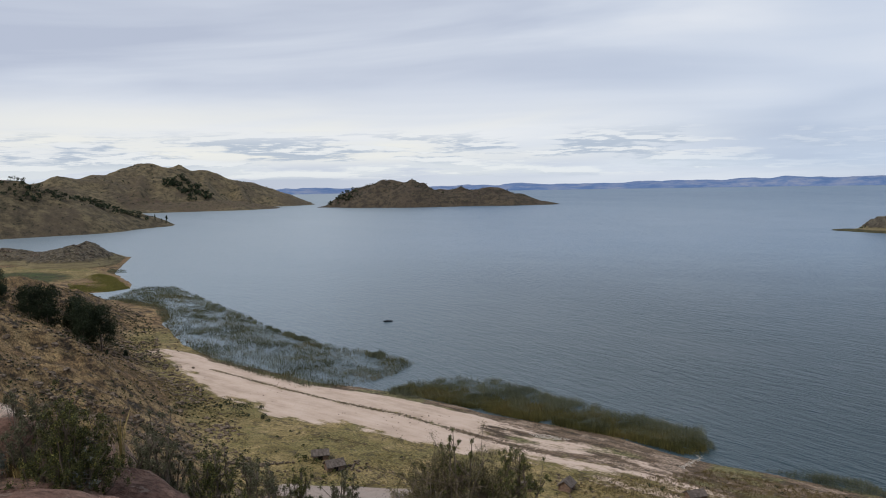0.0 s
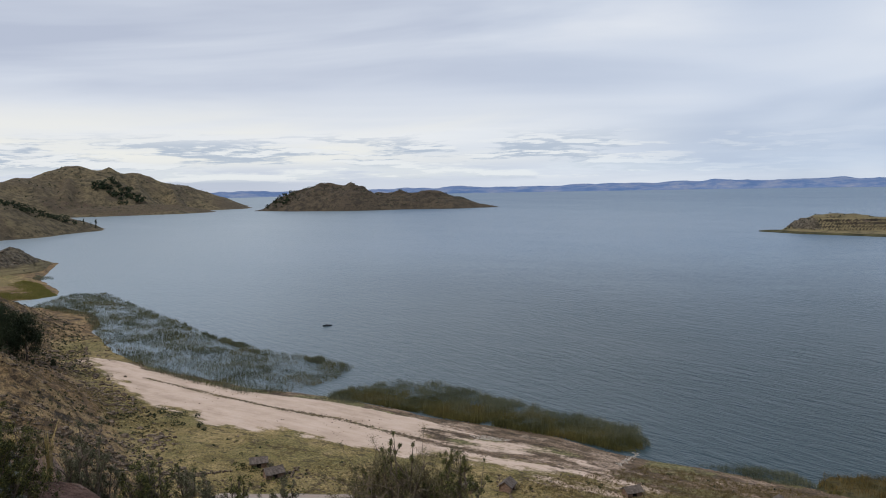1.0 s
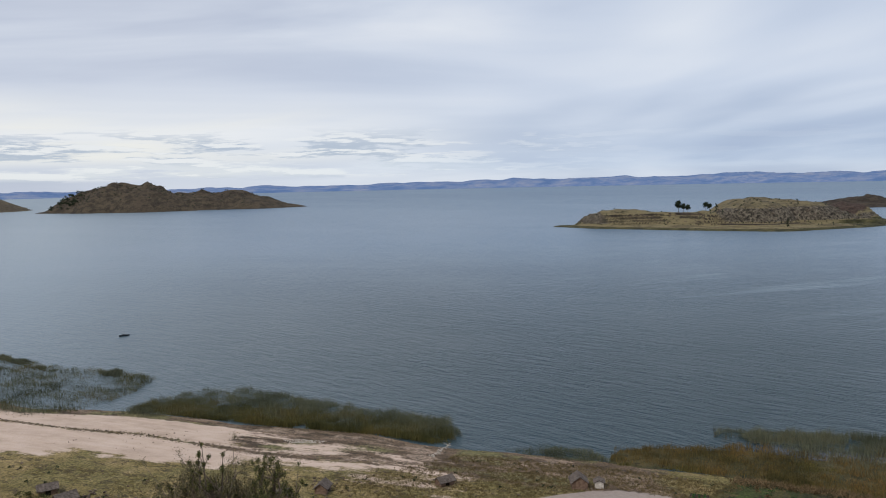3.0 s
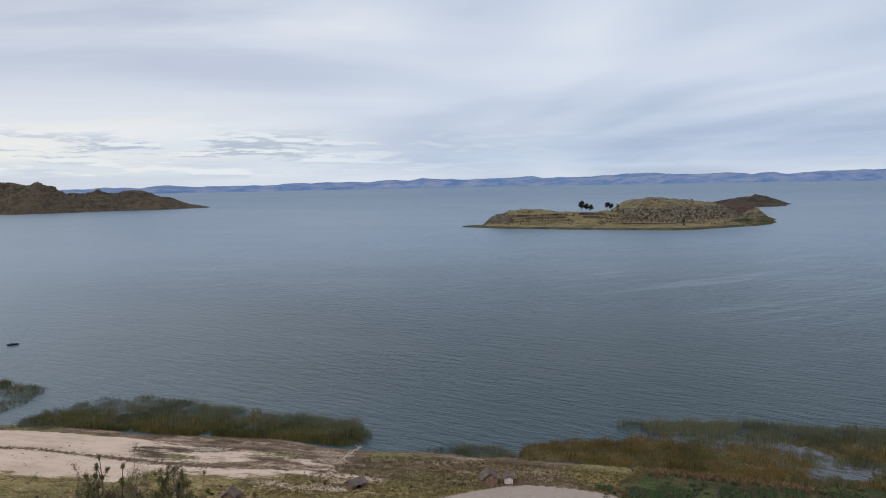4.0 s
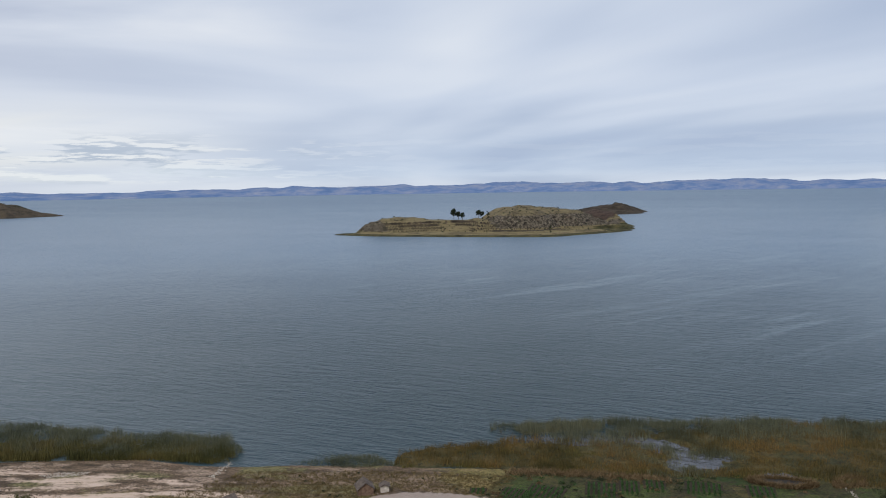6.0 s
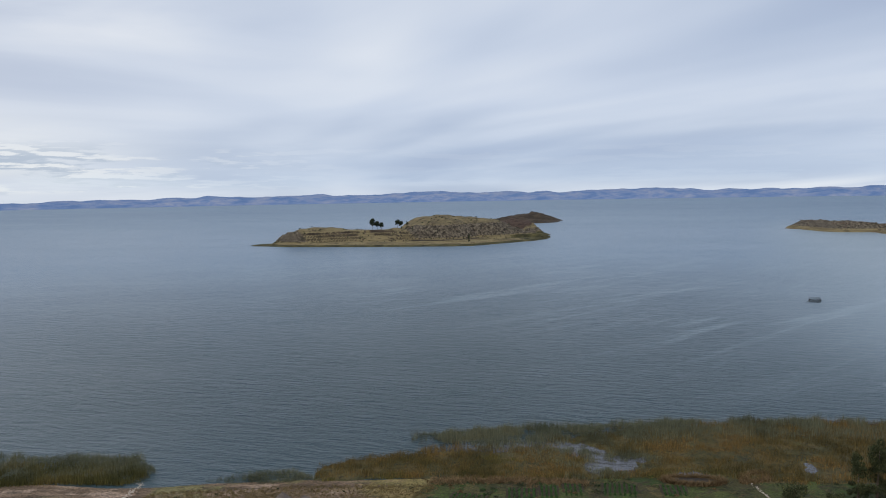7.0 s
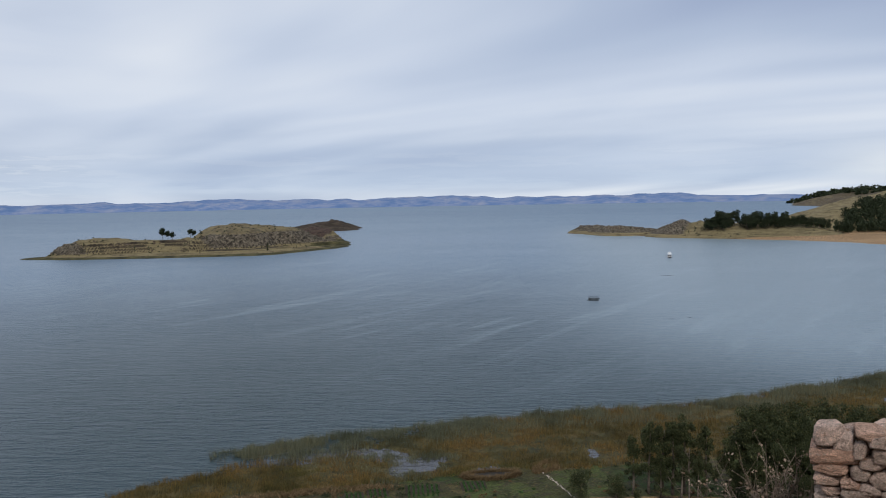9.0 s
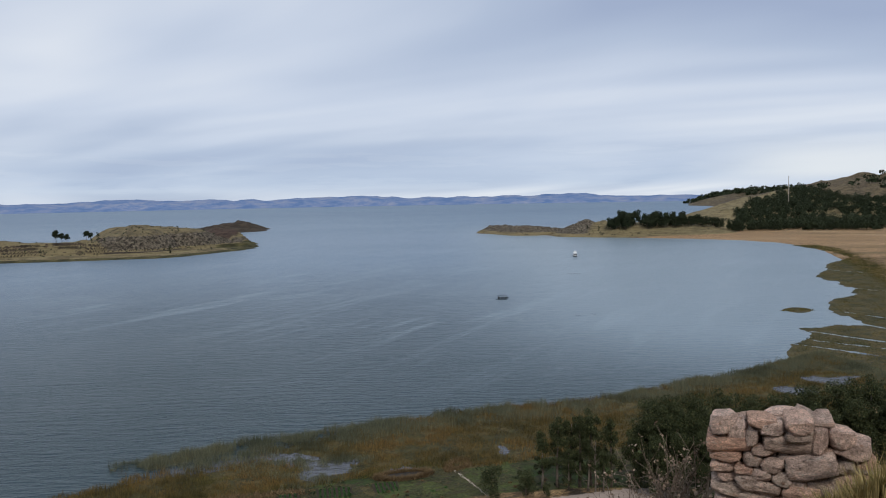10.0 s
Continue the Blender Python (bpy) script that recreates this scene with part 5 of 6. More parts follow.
reed_bed("marsh_reeds", [(-204, 452), (-186, 430), (-168, 400), (-158, 382), (-163, 371), (-176, 368), (-190, 384), (-203, 408)], 20000, None, 0.6, 0.3, M_YELLOWREED, "yellow-green reeds in the shallow cove", 0.3)
reed_bed("marsh_reeds", [(-212, 480), (-196, 470), (-190, 455), (-200, 450)], 900, None, 0.7, 0.3, M_REEDGREY, "dark reeds below the rocky headland", 0.3)
# dry cut reeds piled along the inner edge and round the pit
bank = np.vstack([np.column_stack([np.interp(t, [0, 1, 2, 3, 4], [83, 89, 93, 97, 101]), np.interp(t, [0, 1, 2, 3, 4], [99.5, 95, 91, 87, 80.5])]) + rng.normal(0, 0.9, (len(t), 2)) for t in [rng.uniform(0, 4, 3600)]])
bank = bank[fractal(bank[:, 0] / 5, bank[:, 1] / 5, 87, 3) > -0.2]
p = on_ground(bank)
stuff("cut_reeds", *blades(rng, p, 0.5, 0.22, 0.9), M_BANK, "heaps of tan cut reeds along the marsh edge")
a = rng.uniform(0, 6.283, 3400)
q = np.column_stack([(4.6 + rng.normal(0, 0.4, 3400)) * np.cos(a), (2.1 + rng.normal(0, 0.35, 3400)) * np.sin(a)])
p = on_ground(np.column_stack([115.2 + 0.66 * q[:, 0] + 0.75 * q[:, 1], 68.6 - 0.75 * q[:, 0] + 0.66 * q[:, 1]]))
stuff("cut_reeds", *blades(rng, p, 0.8, 0.2, 0.6), M_BANK, "tan cut reeds heaped round the muddy pit")
a = rng.uniform(0, 6.283, 1600)
p = on_ground(np.column_stack([124.6 + (3.0 + rng.normal(0, 0.7, 1600)) * np.cos(a), 62.4 + (1.6 + rng.normal(0, 0.5, 1600)) * np.sin(a)]))
stuff("cut_reeds", *blades(rng, p, 0.6, 0.24, 0.5), M_BANK, "tan cut reeds on the field's edge")
M_PIT = material("muddy_water", two_tone((0.010, 0.008, 0.006), (0.026, 0.020, 0.015), 0.8), 0.6)
pit = [(115.2 + 0.66 * u + 0.75 * w, 68.6 - 0.75 * u + 0.66 * w, max(gz(115.2, 68.6), 0) + dz) for dz in (0.22, -0.4) for u, w in
       ((4.1 * math.cos(q) * (1 + 0.12 * math.sin(3 * q)), 1.5 * math.sin(q) * (1 + 0.15 * math.cos(2 * q))) for q in np.linspace(0, 2 * math.pi, 24, endpoint=False))]
ob = part("mud_pit", pit, [tuple(range(24))] + [(k, 24 + k, 24 + (k + 1) % 24, (k + 1) % 24) for k in range(24)], M_PIT)
tagged(ob, "dark muddy water pit dug beside the fields", "pit")


# ---- fields ----

rng = np.random.default_rng(121)
for n, size, mat, label in ((110, 0.6, M_DARKLEAF, "patches of dark green weeds between the plots"), (70, 0.6, M_CROP, "patches of green crops between the plots"), (90, 0.5, M_BANK, "patches of dry stalks between the plots")):
    xy = scatter(rng, FIELDS, n, lambda x, y: clumped(6, 0.0, 0.3, n)(x, y) * pools(x, y, 3))
    pos = [clump_points(rng, c + (0, 0, 0.1), size * q, 60, 0.4) for c, q in zip(on_ground(xy), rng.uniform(0.5, 1.6, n))]
    stuff("weeds", *leaf_cloud(rng, np.vstack(pos), 0.2, 0.6), mat, label)
def crop_bed(x, y, turn, rows, length, gap, tall, mat, label):
    t = thing("vegetable_bed", Matrix.Translation((x, y, max(gz(x, y), 0.1))) @ Matrix.Rotation(radians(turn), 4, "Z"), label, "crop", "vegetable beds")
    w = rows * gap
    part("soil", *box(-w / 2 - 0.2, w / 2 + 0.2, -length / 2 - 0.2, length / 2 + 0.2, -0.5, 0.06), M_SOIL, t)
    r = np.random.default_rng(int(x * 7 + y))
    n = int(length * 46)
    for k in range(rows):
        q = np.column_stack([(k + 0.5) * gap - w / 2 + r.normal(0, gap * 0.13, n), r.uniform(-length / 2, length / 2, n), 0.06 + r.uniform(0, tall * 0.5, n)])
        part("crop", *joined([box((k + 0.36) * gap - w / 2, (k + 0.64) * gap - w / 2, -length / 2, length / 2, 0.0, 0.13), leaf_cloud(r, q, 0.20, 0.7)]), mat, t)
    return t


GREEN = "rows of low dark green crops on tilled soil"
for x, y, turn, rows, length, gap, tall in ((76.4, 90.4, -58, 6, 4.6, 0.8, 0.25), (80.2, 88.0, -58, 7, 6.4, 0.8, 0.28), (88.2, 83.2, -47, 6, 7.4, 0.8, 0.3), (93.0, 81.6, -47, 4, 6.0, 0.75, 0.4), (97.0, 79.8, -47, 4, 5.4, 0.8, 0.4),
                                            (102.4, 74.4, -52, 7, 5.4, 0.8, 0.35), (108.4, 68.0, -50, 5, 4.6, 0.8, 0.3), (72.6, 95.2, -40, 3, 2.4, 0.8, 0.4)):
    crop_bed(x, y, turn, rows, length, gap, tall, M_CROP, GREEN)

# ---- ground cover on the slopes and the beach ----
STONE_LINE = np.array([(122.0, 62.0), (111.3, 50.2)])
rng = np.random.default_rng(101)
SLOPE_RING = [(-150, 322), (-112, 290), (-84, 222), (-58, 180), (-36, 140), (-22, 108), (-2, 92), (-4, 30), (-14, 22), (-30, 20), (-90, 90), (-125, 150), (-165, 230)]
FLAT_RING = [(-78, 205), (-40, 158), (-4, 132), (20, 124), (44, 126), (66, 113), (82, 98), (70, 88), (60, 74), (30, 84), (0, 93), (-26, 108), (-46, 140), (-70, 180)]


def tussocks(name, ring, n, keep, tall, spread, per, width, mat, label):
    xy = np.repeat(scatter(rng, ring, n, keep), per, 0)
    xy = xy + rng.normal(0, spread, xy.shape)
    return stuff(name, *blades(rng, on_ground(xy, 0.04), tall, width, 0.45), mat, label)


tussocks("grass", SLOPE_RING, 17000, clumped(14, -0.4, 0.3, 103), 0.34, 0.16, 7, 0.10, M_TUSSOCK, "dry tussock grass and low scrub on the hillside")
tussocks("grass", FLAT_RING, 6500, lambda x, y: clumped(10, -0.2, 0.4, 105)(x, y) * (1 - z_track(x, y, 3 + 0 * x)), 0.24, 0.16, 6, 0.09, M_TUSSOCK, "short dry tussocks on the grassy flats")
tussocks("grass", [(20, 119), (46, 128), (66, 113), (84, 97), (70, 94), (60, 101), (40, 106), (22, 110)], 3000, lambda x, y: 1 - step(z_track(x, y, 3 + 0 * x), 0.0, 0.15), 0.36, 0.2, 7, 0.10, M_TUSSOCK, "rough tussocks above the shore")


def bushes(name, ring, n, keep, size, mat, label, per=18):
    xy = scatter(rng, ring, n, keep)
    p = on_ground(xy)
    pos = [clump_points(rng, c + (0, 0, 0.3 * size), size * s, per, 0.6) for c, s in zip(p, rng.uniform(0.3, 1.2, n))]
    return stuff(name, *leaf_cloud(rng, np.vstack(pos), 0.26, 0.7), mat, label)


bushes("scrub", SLOPE_RING, 3200, clumped(18, -0.3, 0.4, 107), 0.45, M_DARKLEAF, "small dark scrub bushes on the slope")
bushes("scrub", [(-52, 172), (-40, 164), (-34, 156), (-38, 153), (-50, 164)], 16, None, 1.4, M_DARKLEAF, "low green bushes above the beach", 70)
bushes("scrub", [(-27, 133), (-20, 133), (-16, 122), (-12, 118), (-16, 117), (-26, 127)], 20, None, 1.1, M_SHRUB, "green bushes around the old stone huts", 70)
bushes("scrub", FLAT_RING, 130, lambda x, y: 1 - step(z_track(x, y, 3 + 0 * x), 0.0, 0.15), 0.5, M_DARKLEAF, "small bushes dotted over the flats")

ROCKS = [rock_shape(k + 1, 0.62, 0.42, 1) for k in range(6)]


def rocks(name, xy, lo, hi, mat, label, sink=0.12):
    p = on_ground(xy)
    pv, pf, o = [], [], 0
    for c in p:
        v, f = ROCKS[int(rng.integers(6))]
        s, a = rng.uniform(lo, hi) * rng.uniform(0.6, 1.0), rng.uniform(0, 6.283)
        v = np.array(v) * s
        v = np.column_stack([v[:, 0] * math.cos(a) - v[:, 1] * math.sin(a), v[:, 0] * math.sin(a) + v[:, 1] * math.cos(a), v[:, 2]]) + c + (0, 0, s * sink)
        pv.append(v)
        pf.append(np.array(f) + o)
        o += len(v)
    return stuff(name, np.vstack(pv), np.vstack(pf), mat, label)


rocks("stones", scatter(rng, SLOPE_RING, 6500, clumped(16, -0.15, 0.35, 109)), 0.25, 1.3, M_ROCK, "brown stones strewn over the hillside")
rocks("stones", scatter(rng, FLAT_RING, 700, lambda x, y: clumped(12, -0.1, 0.4, 111)(x, y) * (1 - step(z_track(x, y, 3 + 0 * x), 0.0, 0.15))), 0.2, 0.6, M_ROCK, "small stones on the grassy flats")
rocks("stones", scatter(rng, [(-108, 296), (-84, 246), (-80, 228), (-92, 240), (-106, 275), (-116, 296)], 80), 0.4, 1.1, M_ROCK, "broken rocks at the foot of the spur")
RIDGE = [(-64, 205), (-40, 184), (-24, 170), (-11, 161), (1, 150), (10, 141), (18, 135)]
t = rng.uniform(0, 6, 1500)
line = np.column_stack([np.interp(t, range(7), [q[0] for q in RIDGE]), np.interp(t, range(7), [q[1] for q in RIDGE])]) + rng.normal(0, 1, (1500, 2)) * (0.28 + 0.08 * t[:, None])
rocks("beach_stones", line, 0.12, 0.42, M_ROCK, "ridge of dark stones and weed along the beach")
rocks("beach_stones", scatter(rng, BEACH, 160, clumped(8, 0.0, 0.4, 113)), 0.12, 0.42, M_ROCK, "scattered stones on the pale sand")
rocks("pale_stones", scatter(rng, [(16, 147.5), (19, 147), (24, 143.4), (22, 142.6), (17, 145)], 260), 0.14, 0.4, M_PALE, "heap of pale stones on the grass")
t = rng.uniform(0, 1, 90)
rocks("pale_stones", np.column_stack([40 + 5.6 * t, 128 + 6.2 * t]) + rng.normal(0, 0.35, (90, 2)), 0.15, 0.45, M_PALE, "line of pale stones running to the water")
rocks("stones", scatter(rng, [(-84, 214), (-66, 206), (-68, 202), (-84, 206)], 22), 0.5, 1.6, M_ROCK, "dark rocks at the end of the beach")
single = [part("rock", *rock_shape(k + 1, 0.62, 0.34, 2), M_ROCK) for k in range(6)]
xy = scatter(rng, [(-112, 286), (-84, 222), (-58, 180), (-36, 140), (-24, 108), (-20, 60), (-40, 70), (-80, 130), (-110, 200)], 110, clumped(22, -0.2, 0.3, 115))
for k, (x, y) in enumerate(xy):
    s = rr.uniform(0.8, 2.1)
    m = Matrix.Translation((x, y, gz(x, y) + 0.08 * s)) @ Matrix.Rotation(rr.uniform(0, 6.28), 4, "Z") @ Matrix.Rotation(rr.uniform(-0.3, 0.3), 4, "X") @ Matrix.Diagonal((s * rr.uniform(0.8, 1.3), s, s * rr.uniform(0.6, 1.0), 1))
    ob = single[k] if k < 6 else new("rock", single[k % 6].data)
    ob.matrix_basis = m
    tagged(ob, "weathered brown boulder on the dry hillside", "rock", "boulders on the hillside")
t = np.random.default_rng(124).uniform(0, 1, 150)
rocks("pale_stones", STONE_LINE[0] + t[:, None] * (STONE_LINE[1] - STONE_LINE[0]) + rng.normal(0, 0.15, (150, 2)), 0.12, 0.3, M_PALE, "line of pale stones between the green plots")
# low ruined field wall beside the huts
t = rng.uniform(0, 1, 260)
rocks("field_wall", np.column_stack([-52 + 25 * t, 124 + 8 * t + 2 * np.sin(5 * t)]) + rng.normal(0, 0.35, (260, 2)), 0.3, 0.8, M_ROCK, "tumbled dry-stone field wall in the grass", 0.3)


# ---- huts ----
M_ADOBE = material("hut_wall", two_tone((0.110, 0.068, 0.048), (0.220, 0.150, 0.112), 1.4, bump=0.8, dist=0.1), 0.95)
M_THATCH = material("weathered_roof", two_tone((0.060, 0.048, 0.042), (0.150, 0.122, 0.105), 2.2, bump=0.8, dist=0.1), 0.95)
M_DOORSHADE = material("doorway_shade_black", two_tone((0.010, 0.008, 0.007), (0.020, 0.016, 0.013), 2.0), 0.9)
M_WHITEWASH = material("whitewash", two_tone((0.42, 0.38, 0.34), (0.66, 0.62, 0.57), 1.5), 0.9)


def gable(x, w, z0, z1):
    """An upright gable end, 0.3 m thick."""
    v = [(x + dx, y, z) for dx in (0, 0.3) for y, z in ((-w, -0.4), (w, -0.4), (w, z0), (0, z1), (-w, z0))]
    return v, [(0, 1, 2, 3, 4), (9, 8, 7, 6, 5)] + [(k, k + 5, (k + 1) % 5 + 5, (k + 1) % 5) for k in range(5)]


def hut(x, y, turn, l, w, eave, peak, wall, label, roofed=True):
    t = thing("hut", at(x, y, 0, turn, 0.85), label, "hut", "stone huts by the shore")
    h, q = l / 2, w / 2
    part("gable_wall", *gable(-h, q, eave, peak), wall, t)
    part("gable_wall", *gable(h - 0.3, q, eave, peak), wall, t)
    part("side_wall", *box(-h + 0.3, h - 0.3, q - 0.3, q, -0.4, eave), wall, t)
    part("side_wall", *joined([box(-h + 0.3, -0.45, -q, -q + 0.3, -0.4, eave), box(0.45, h - 0.3, -q, -q + 0.3, -0.4, eave), box(-0.45, 0.45, -q, -q + 0.3, eave - 0.25, eave)]), wall, t)
    # near-black panel paints the shade inside the open doorway
    part("door", *box(-0.45, 0.45, -q + 0.14, -q + 0.2, -0.4, eave - 0.25), M_DOORSHADE, t, "dark open doorway")
    if roofed:
        for s in (-1, 1):
            n = 9
            v = [(-h - 0.3 + (l + 0.6) * i / (n - 1), s * b * (q + 0.3), peak + 0.12 + dz + rr.uniform(-0.05, 0.05) - b * (peak - eave + 0.2)) for dz in (0, -0.12) for b in (0.0, 0.5, 1.0) for i in range(n)]
            f = []
            for o, flip in ((0, s < 0), (3 * n, s > 0)):
                for j in range(2):
                    for i in range(n - 1):
                        c = (o + j * n + i, o + j * n + i + 1, o + (j + 1) * n + i + 1, o + (j + 1) * n + i)
                        f.append(c[::-1] if not flip else c)
            f += [(2 * n + i, 2 * n + i + 1, 5 * n + i + 1, 5 * n + i) for i in range(n - 1)]
            f += [(j * n + e, (j + 1) * n + e, (3 + j + 1) * n + e, (3 + j) * n + e) for j in range(2) for e in (0, n - 1)]
            part("roof_slope", v, f, M_THATCH, t)
    return t


HUT = "small stone hut with a weathered grey roof"
hut(-19.3, 126.4, 28, 3.4, 2.4, 1.2, 2.1, M_ADOBE, HUT)
hut(-22.6, 132.0, 12, 3.2, 2.4, 1.2, 1.9, M_ADOBE, "collapsing stone hut with a sagging grey roof")
hut(18.7, 117.4, 62, 2.8, 2.3, 1.1, 2.0, M_ADOBE, HUT)
hut(12.4, 117.2, 70, 2.2, 2.0, 1.0, 1.8, M_ADOBE, HUT)
hut(37.8, 113.8, 15, 3.0, 2.1, 1.0, 1.7, M_ADOBE, "low stone hut with a brown roof")
hut(57.6, 105.6, 70, 3.0, 2.9, 1.4, 2.5, M_ADOBE, "rounded stone hut with dark weathered roof")
hut(60.6, 104.4, 62, 1.5, 1.6, 1.3, 1.6, M_WHITEWASH, "small whitewashed shelter beside the hut")
rocks("stones", np.array([[-16.5, 127.5]]) + rng.normal(0, 1.2, (40, 2)), 0.3, 0.8, M_ROCK, "rubble heap beside the old hut", 0.25)


# ---- on the water ----
M_HULL = material("boat_paint", two_tone((0.55, 0.56, 0.58), (0.78, 0.79, 0.80), 1.2), 0.45)
M_DARKPAINT = material("dark_paint", two_tone((0.020, 0.026, 0.034), (0.045, 0.052, 0.060), 1.5), 0.5)
M_PIPE = material("grey_pipe", two_tone((0.014, 0.015, 0.017), (0.040, 0.041, 0.043), 1.0), 0.6)
M_GLASS = material("dark_glass", two_tone((0.012, 0.016, 0.020), (0.025, 0.030, 0.036), 1.0), 0.1)


def floating(x, y, turn, s=1.0):
    return Matrix.Translation((x, y, 0)) @ Matrix.Rotation(radians(turn), 4, "Z") @ Matrix.Diagonal((s, s, s, 1))


boat = thing("passenger_boat", floating(594, 189, 20), "white passenger boat with a dark hull, moored in the bay", "boat")
sec = [(-5.0, 1.3, 0.9), (-3.0, 1.6, 0.9), (1.0, 1.6, 1.0), (3.6, 1.1, 1.3), (5.2, 0.08, 1.7)]
v = [(x, s * w * k, z) for x, w, top in sec for s, k, z in ((-1, 1.0, top), (-1, 0.75, -0.3), (1, 0.75, -0.3), (1, 1.0, top))]
f = [(4 * i + k, 4 * i + 4 + k, 4 * i + 4 + (k + 1) % 4, 4 * i + (k + 1) % 4) for i in range(4) for k in range(4)] + [(0, 1, 2, 3), (19, 18, 17, 16)]
part("hull", v, f, M_DARKPAINT, boat, "dark blue hull")
cabin = part("cabin", *joined([box(-4.2, 2.2, -1.35, 1.35, 0.9, 1.35), box(-4.2, 2.2, -1.35, 1.35, 2.1, 2.9)] + [box(x, x + 0.2, y - 0.08, y + 0.08, 1.35, 2.1) for x in (-4.2, -2.1, 0.0, 2.0) for y in (-1.27, 1.27)]), M_HULL, boat)
for y in (-1.27, 1.27):
    part("window", *box(-4.0, 2.0, y - 0.02, y + 0.02, 1.35, 2.1), M_GLASS, cabin)
part("window", *box(2.05, 2.1, -1.2, 1.2, 1.35, 2.1), M_GLASS, cabin)
part("window", *box(-4.1, -4.05, -1.2, 1.2, 1.35, 2.1), M_GLASS, cabin)
part("roof", *box(-4.6, 2.6, -1.6, 1.6, 2.9, 3.02), M_HULL, boat)
part("wheelhouse", *box(0.2, 1.8, -0.8, 0.8, 3.02, 4.3), M_HULL, boat)
part("rail", *joined([tube([(x, y, 3.0), (x, y, 3.8)], [0.05, 0.05], 4) for x in (-4.4, -3, -1.6) for y in (-1.45, 1.45)] + [tube([(-4.4, y, 3.8), (0, y, 3.8)], [0.05, 0.05], 4) for y in (-1.45, 1.45)]), M_HULL, boat)

raft = thing("fish_cage", floating(341, 145, 24), "floating fish cage with dark netting on a grey pipe frame", "fish cage")
part("frame", *joined([tube([(x0, y0, z), (x1, y1, z)], [r, r], 6) for z, r in ((0.1, 0.16), (1.3, 0.07)) for x0, y0, x1, y1 in ((-3.3, -2.2, 3.3, -2.2), (3.3, -2.2, 3.3, 2.2), (3.3, 2.2, -3.3, 2.2), (-3.3, 2.2, -3.3, -2.2), (0, -2.2, 0, 2.2))]), M_PIPE, raft)
for x in (-3.3, -1.65, 0, 1.65, 3.3):
    for y in (-2.2, 2.2):
        part("post", *tube([(x, y, -0.2), (x, y, 1.4)], [0.07, 0.07], 5), M_PIPE, raft)
for x0, x1 in ((-3.25, -0.05), (0.05, 3.25)):
    part("net", *joined([tube([(x0 + (x1 - x0) * k / 10, y, 0.1), (x0 + (x1 - x0) * k / 10, y, 1.3)], [0.05, 0.05], 3) for k in range(0, 11, 2) for y in (-2.15, 2.15)]
                        + [tube([(x0, y, z), (x1, y, z)], [0.04, 0.04], 3) for z in (0.4, 0.7, 1.0) for y in (-2.15, 2.15)]
                        + [tube([(x0, -2.15 + 0.43 * k, 1.28), (x1, -2.15 + 0.43 * k, 1.28)], [0.04, 0.04], 3) for k in range(0, 11, 3)]), M_DARKPAINT, raft)
for x, y in ((-4.6, -1.0), (4.0, -2.8), (-3.9, 2.9), (4.4, 1.6)):
    b = part("float", *rock_shape(3, 0.8, 0.02), M_DARKPAINT, raft)
    b.location, b.scale = (x, y, 0.05), (0.7, 0.7, 0.7)


def float_line(x, y, turn, n, gap, size, label):
    t = thing("float_line", floating(x, y, turn), label, "floats", "lines of floats")
    for k in range(n):
        b = part("float", *rock_shape(k % 4 + 1, 0.7, 0.12), M_DARKPAINT, t)
        b.location, b.scale = (gap * (k - n / 2) + rr.uniform(-0.3, 0.3), rr.uniform(-0.5, 0.5), 0.05), (size * rr.uniform(0.7, 1.5), size, size)
    return t


float_line(462, 147, -72, 9, 0.95, 0.6, "line of dark floats on the water")
float_line(304, 95, -72, 3, 0.8, 0.5, "dark floats of a small net")
float_line(309, 90, -72, 3, 0.8, 0.5, "dark floats of a small net")
float_line(566, 119, 5, 3, 1.0, 0.6, "dark floats far out in the bay")
skiff = thing("rowing_boat", floating(-21, 276, 12), "small dark rowing boat lying off the reeds", "boat")
v = [(x, s * w * k, z) for x, w in ((-1.6, 0.45), (-0.6, 0.6), (0.7, 0.55), (1.7, 0.06)) for s, k, z in ((-1, 1.0, 0.42), (-1, 0.6, -0.12), (1, 0.6, -0.12), (1, 1.0, 0.42))]
f = [(4 * i + k, 4 * i + 4 + k, 4 * i + 4 + k + 1, 4 * i + k + 1) for i in range(3) for k in range(3)] + [(0, 1, 2, 3), (15, 14, 13, 12)]
part("hull", v, f, M_DARKPAINT, skiff)
for x in (-0.7, 0.5):
    part("thwart", *box(x - 0.12, x + 0.12, -0.5, 0.5, 0.26, 0.31), M_BARK, skiff)
part("cargo", *rock_shape(4, 0.9, 0.25), M_DARKPAINT, skiff).location = (-0.2, 0, 0.35)


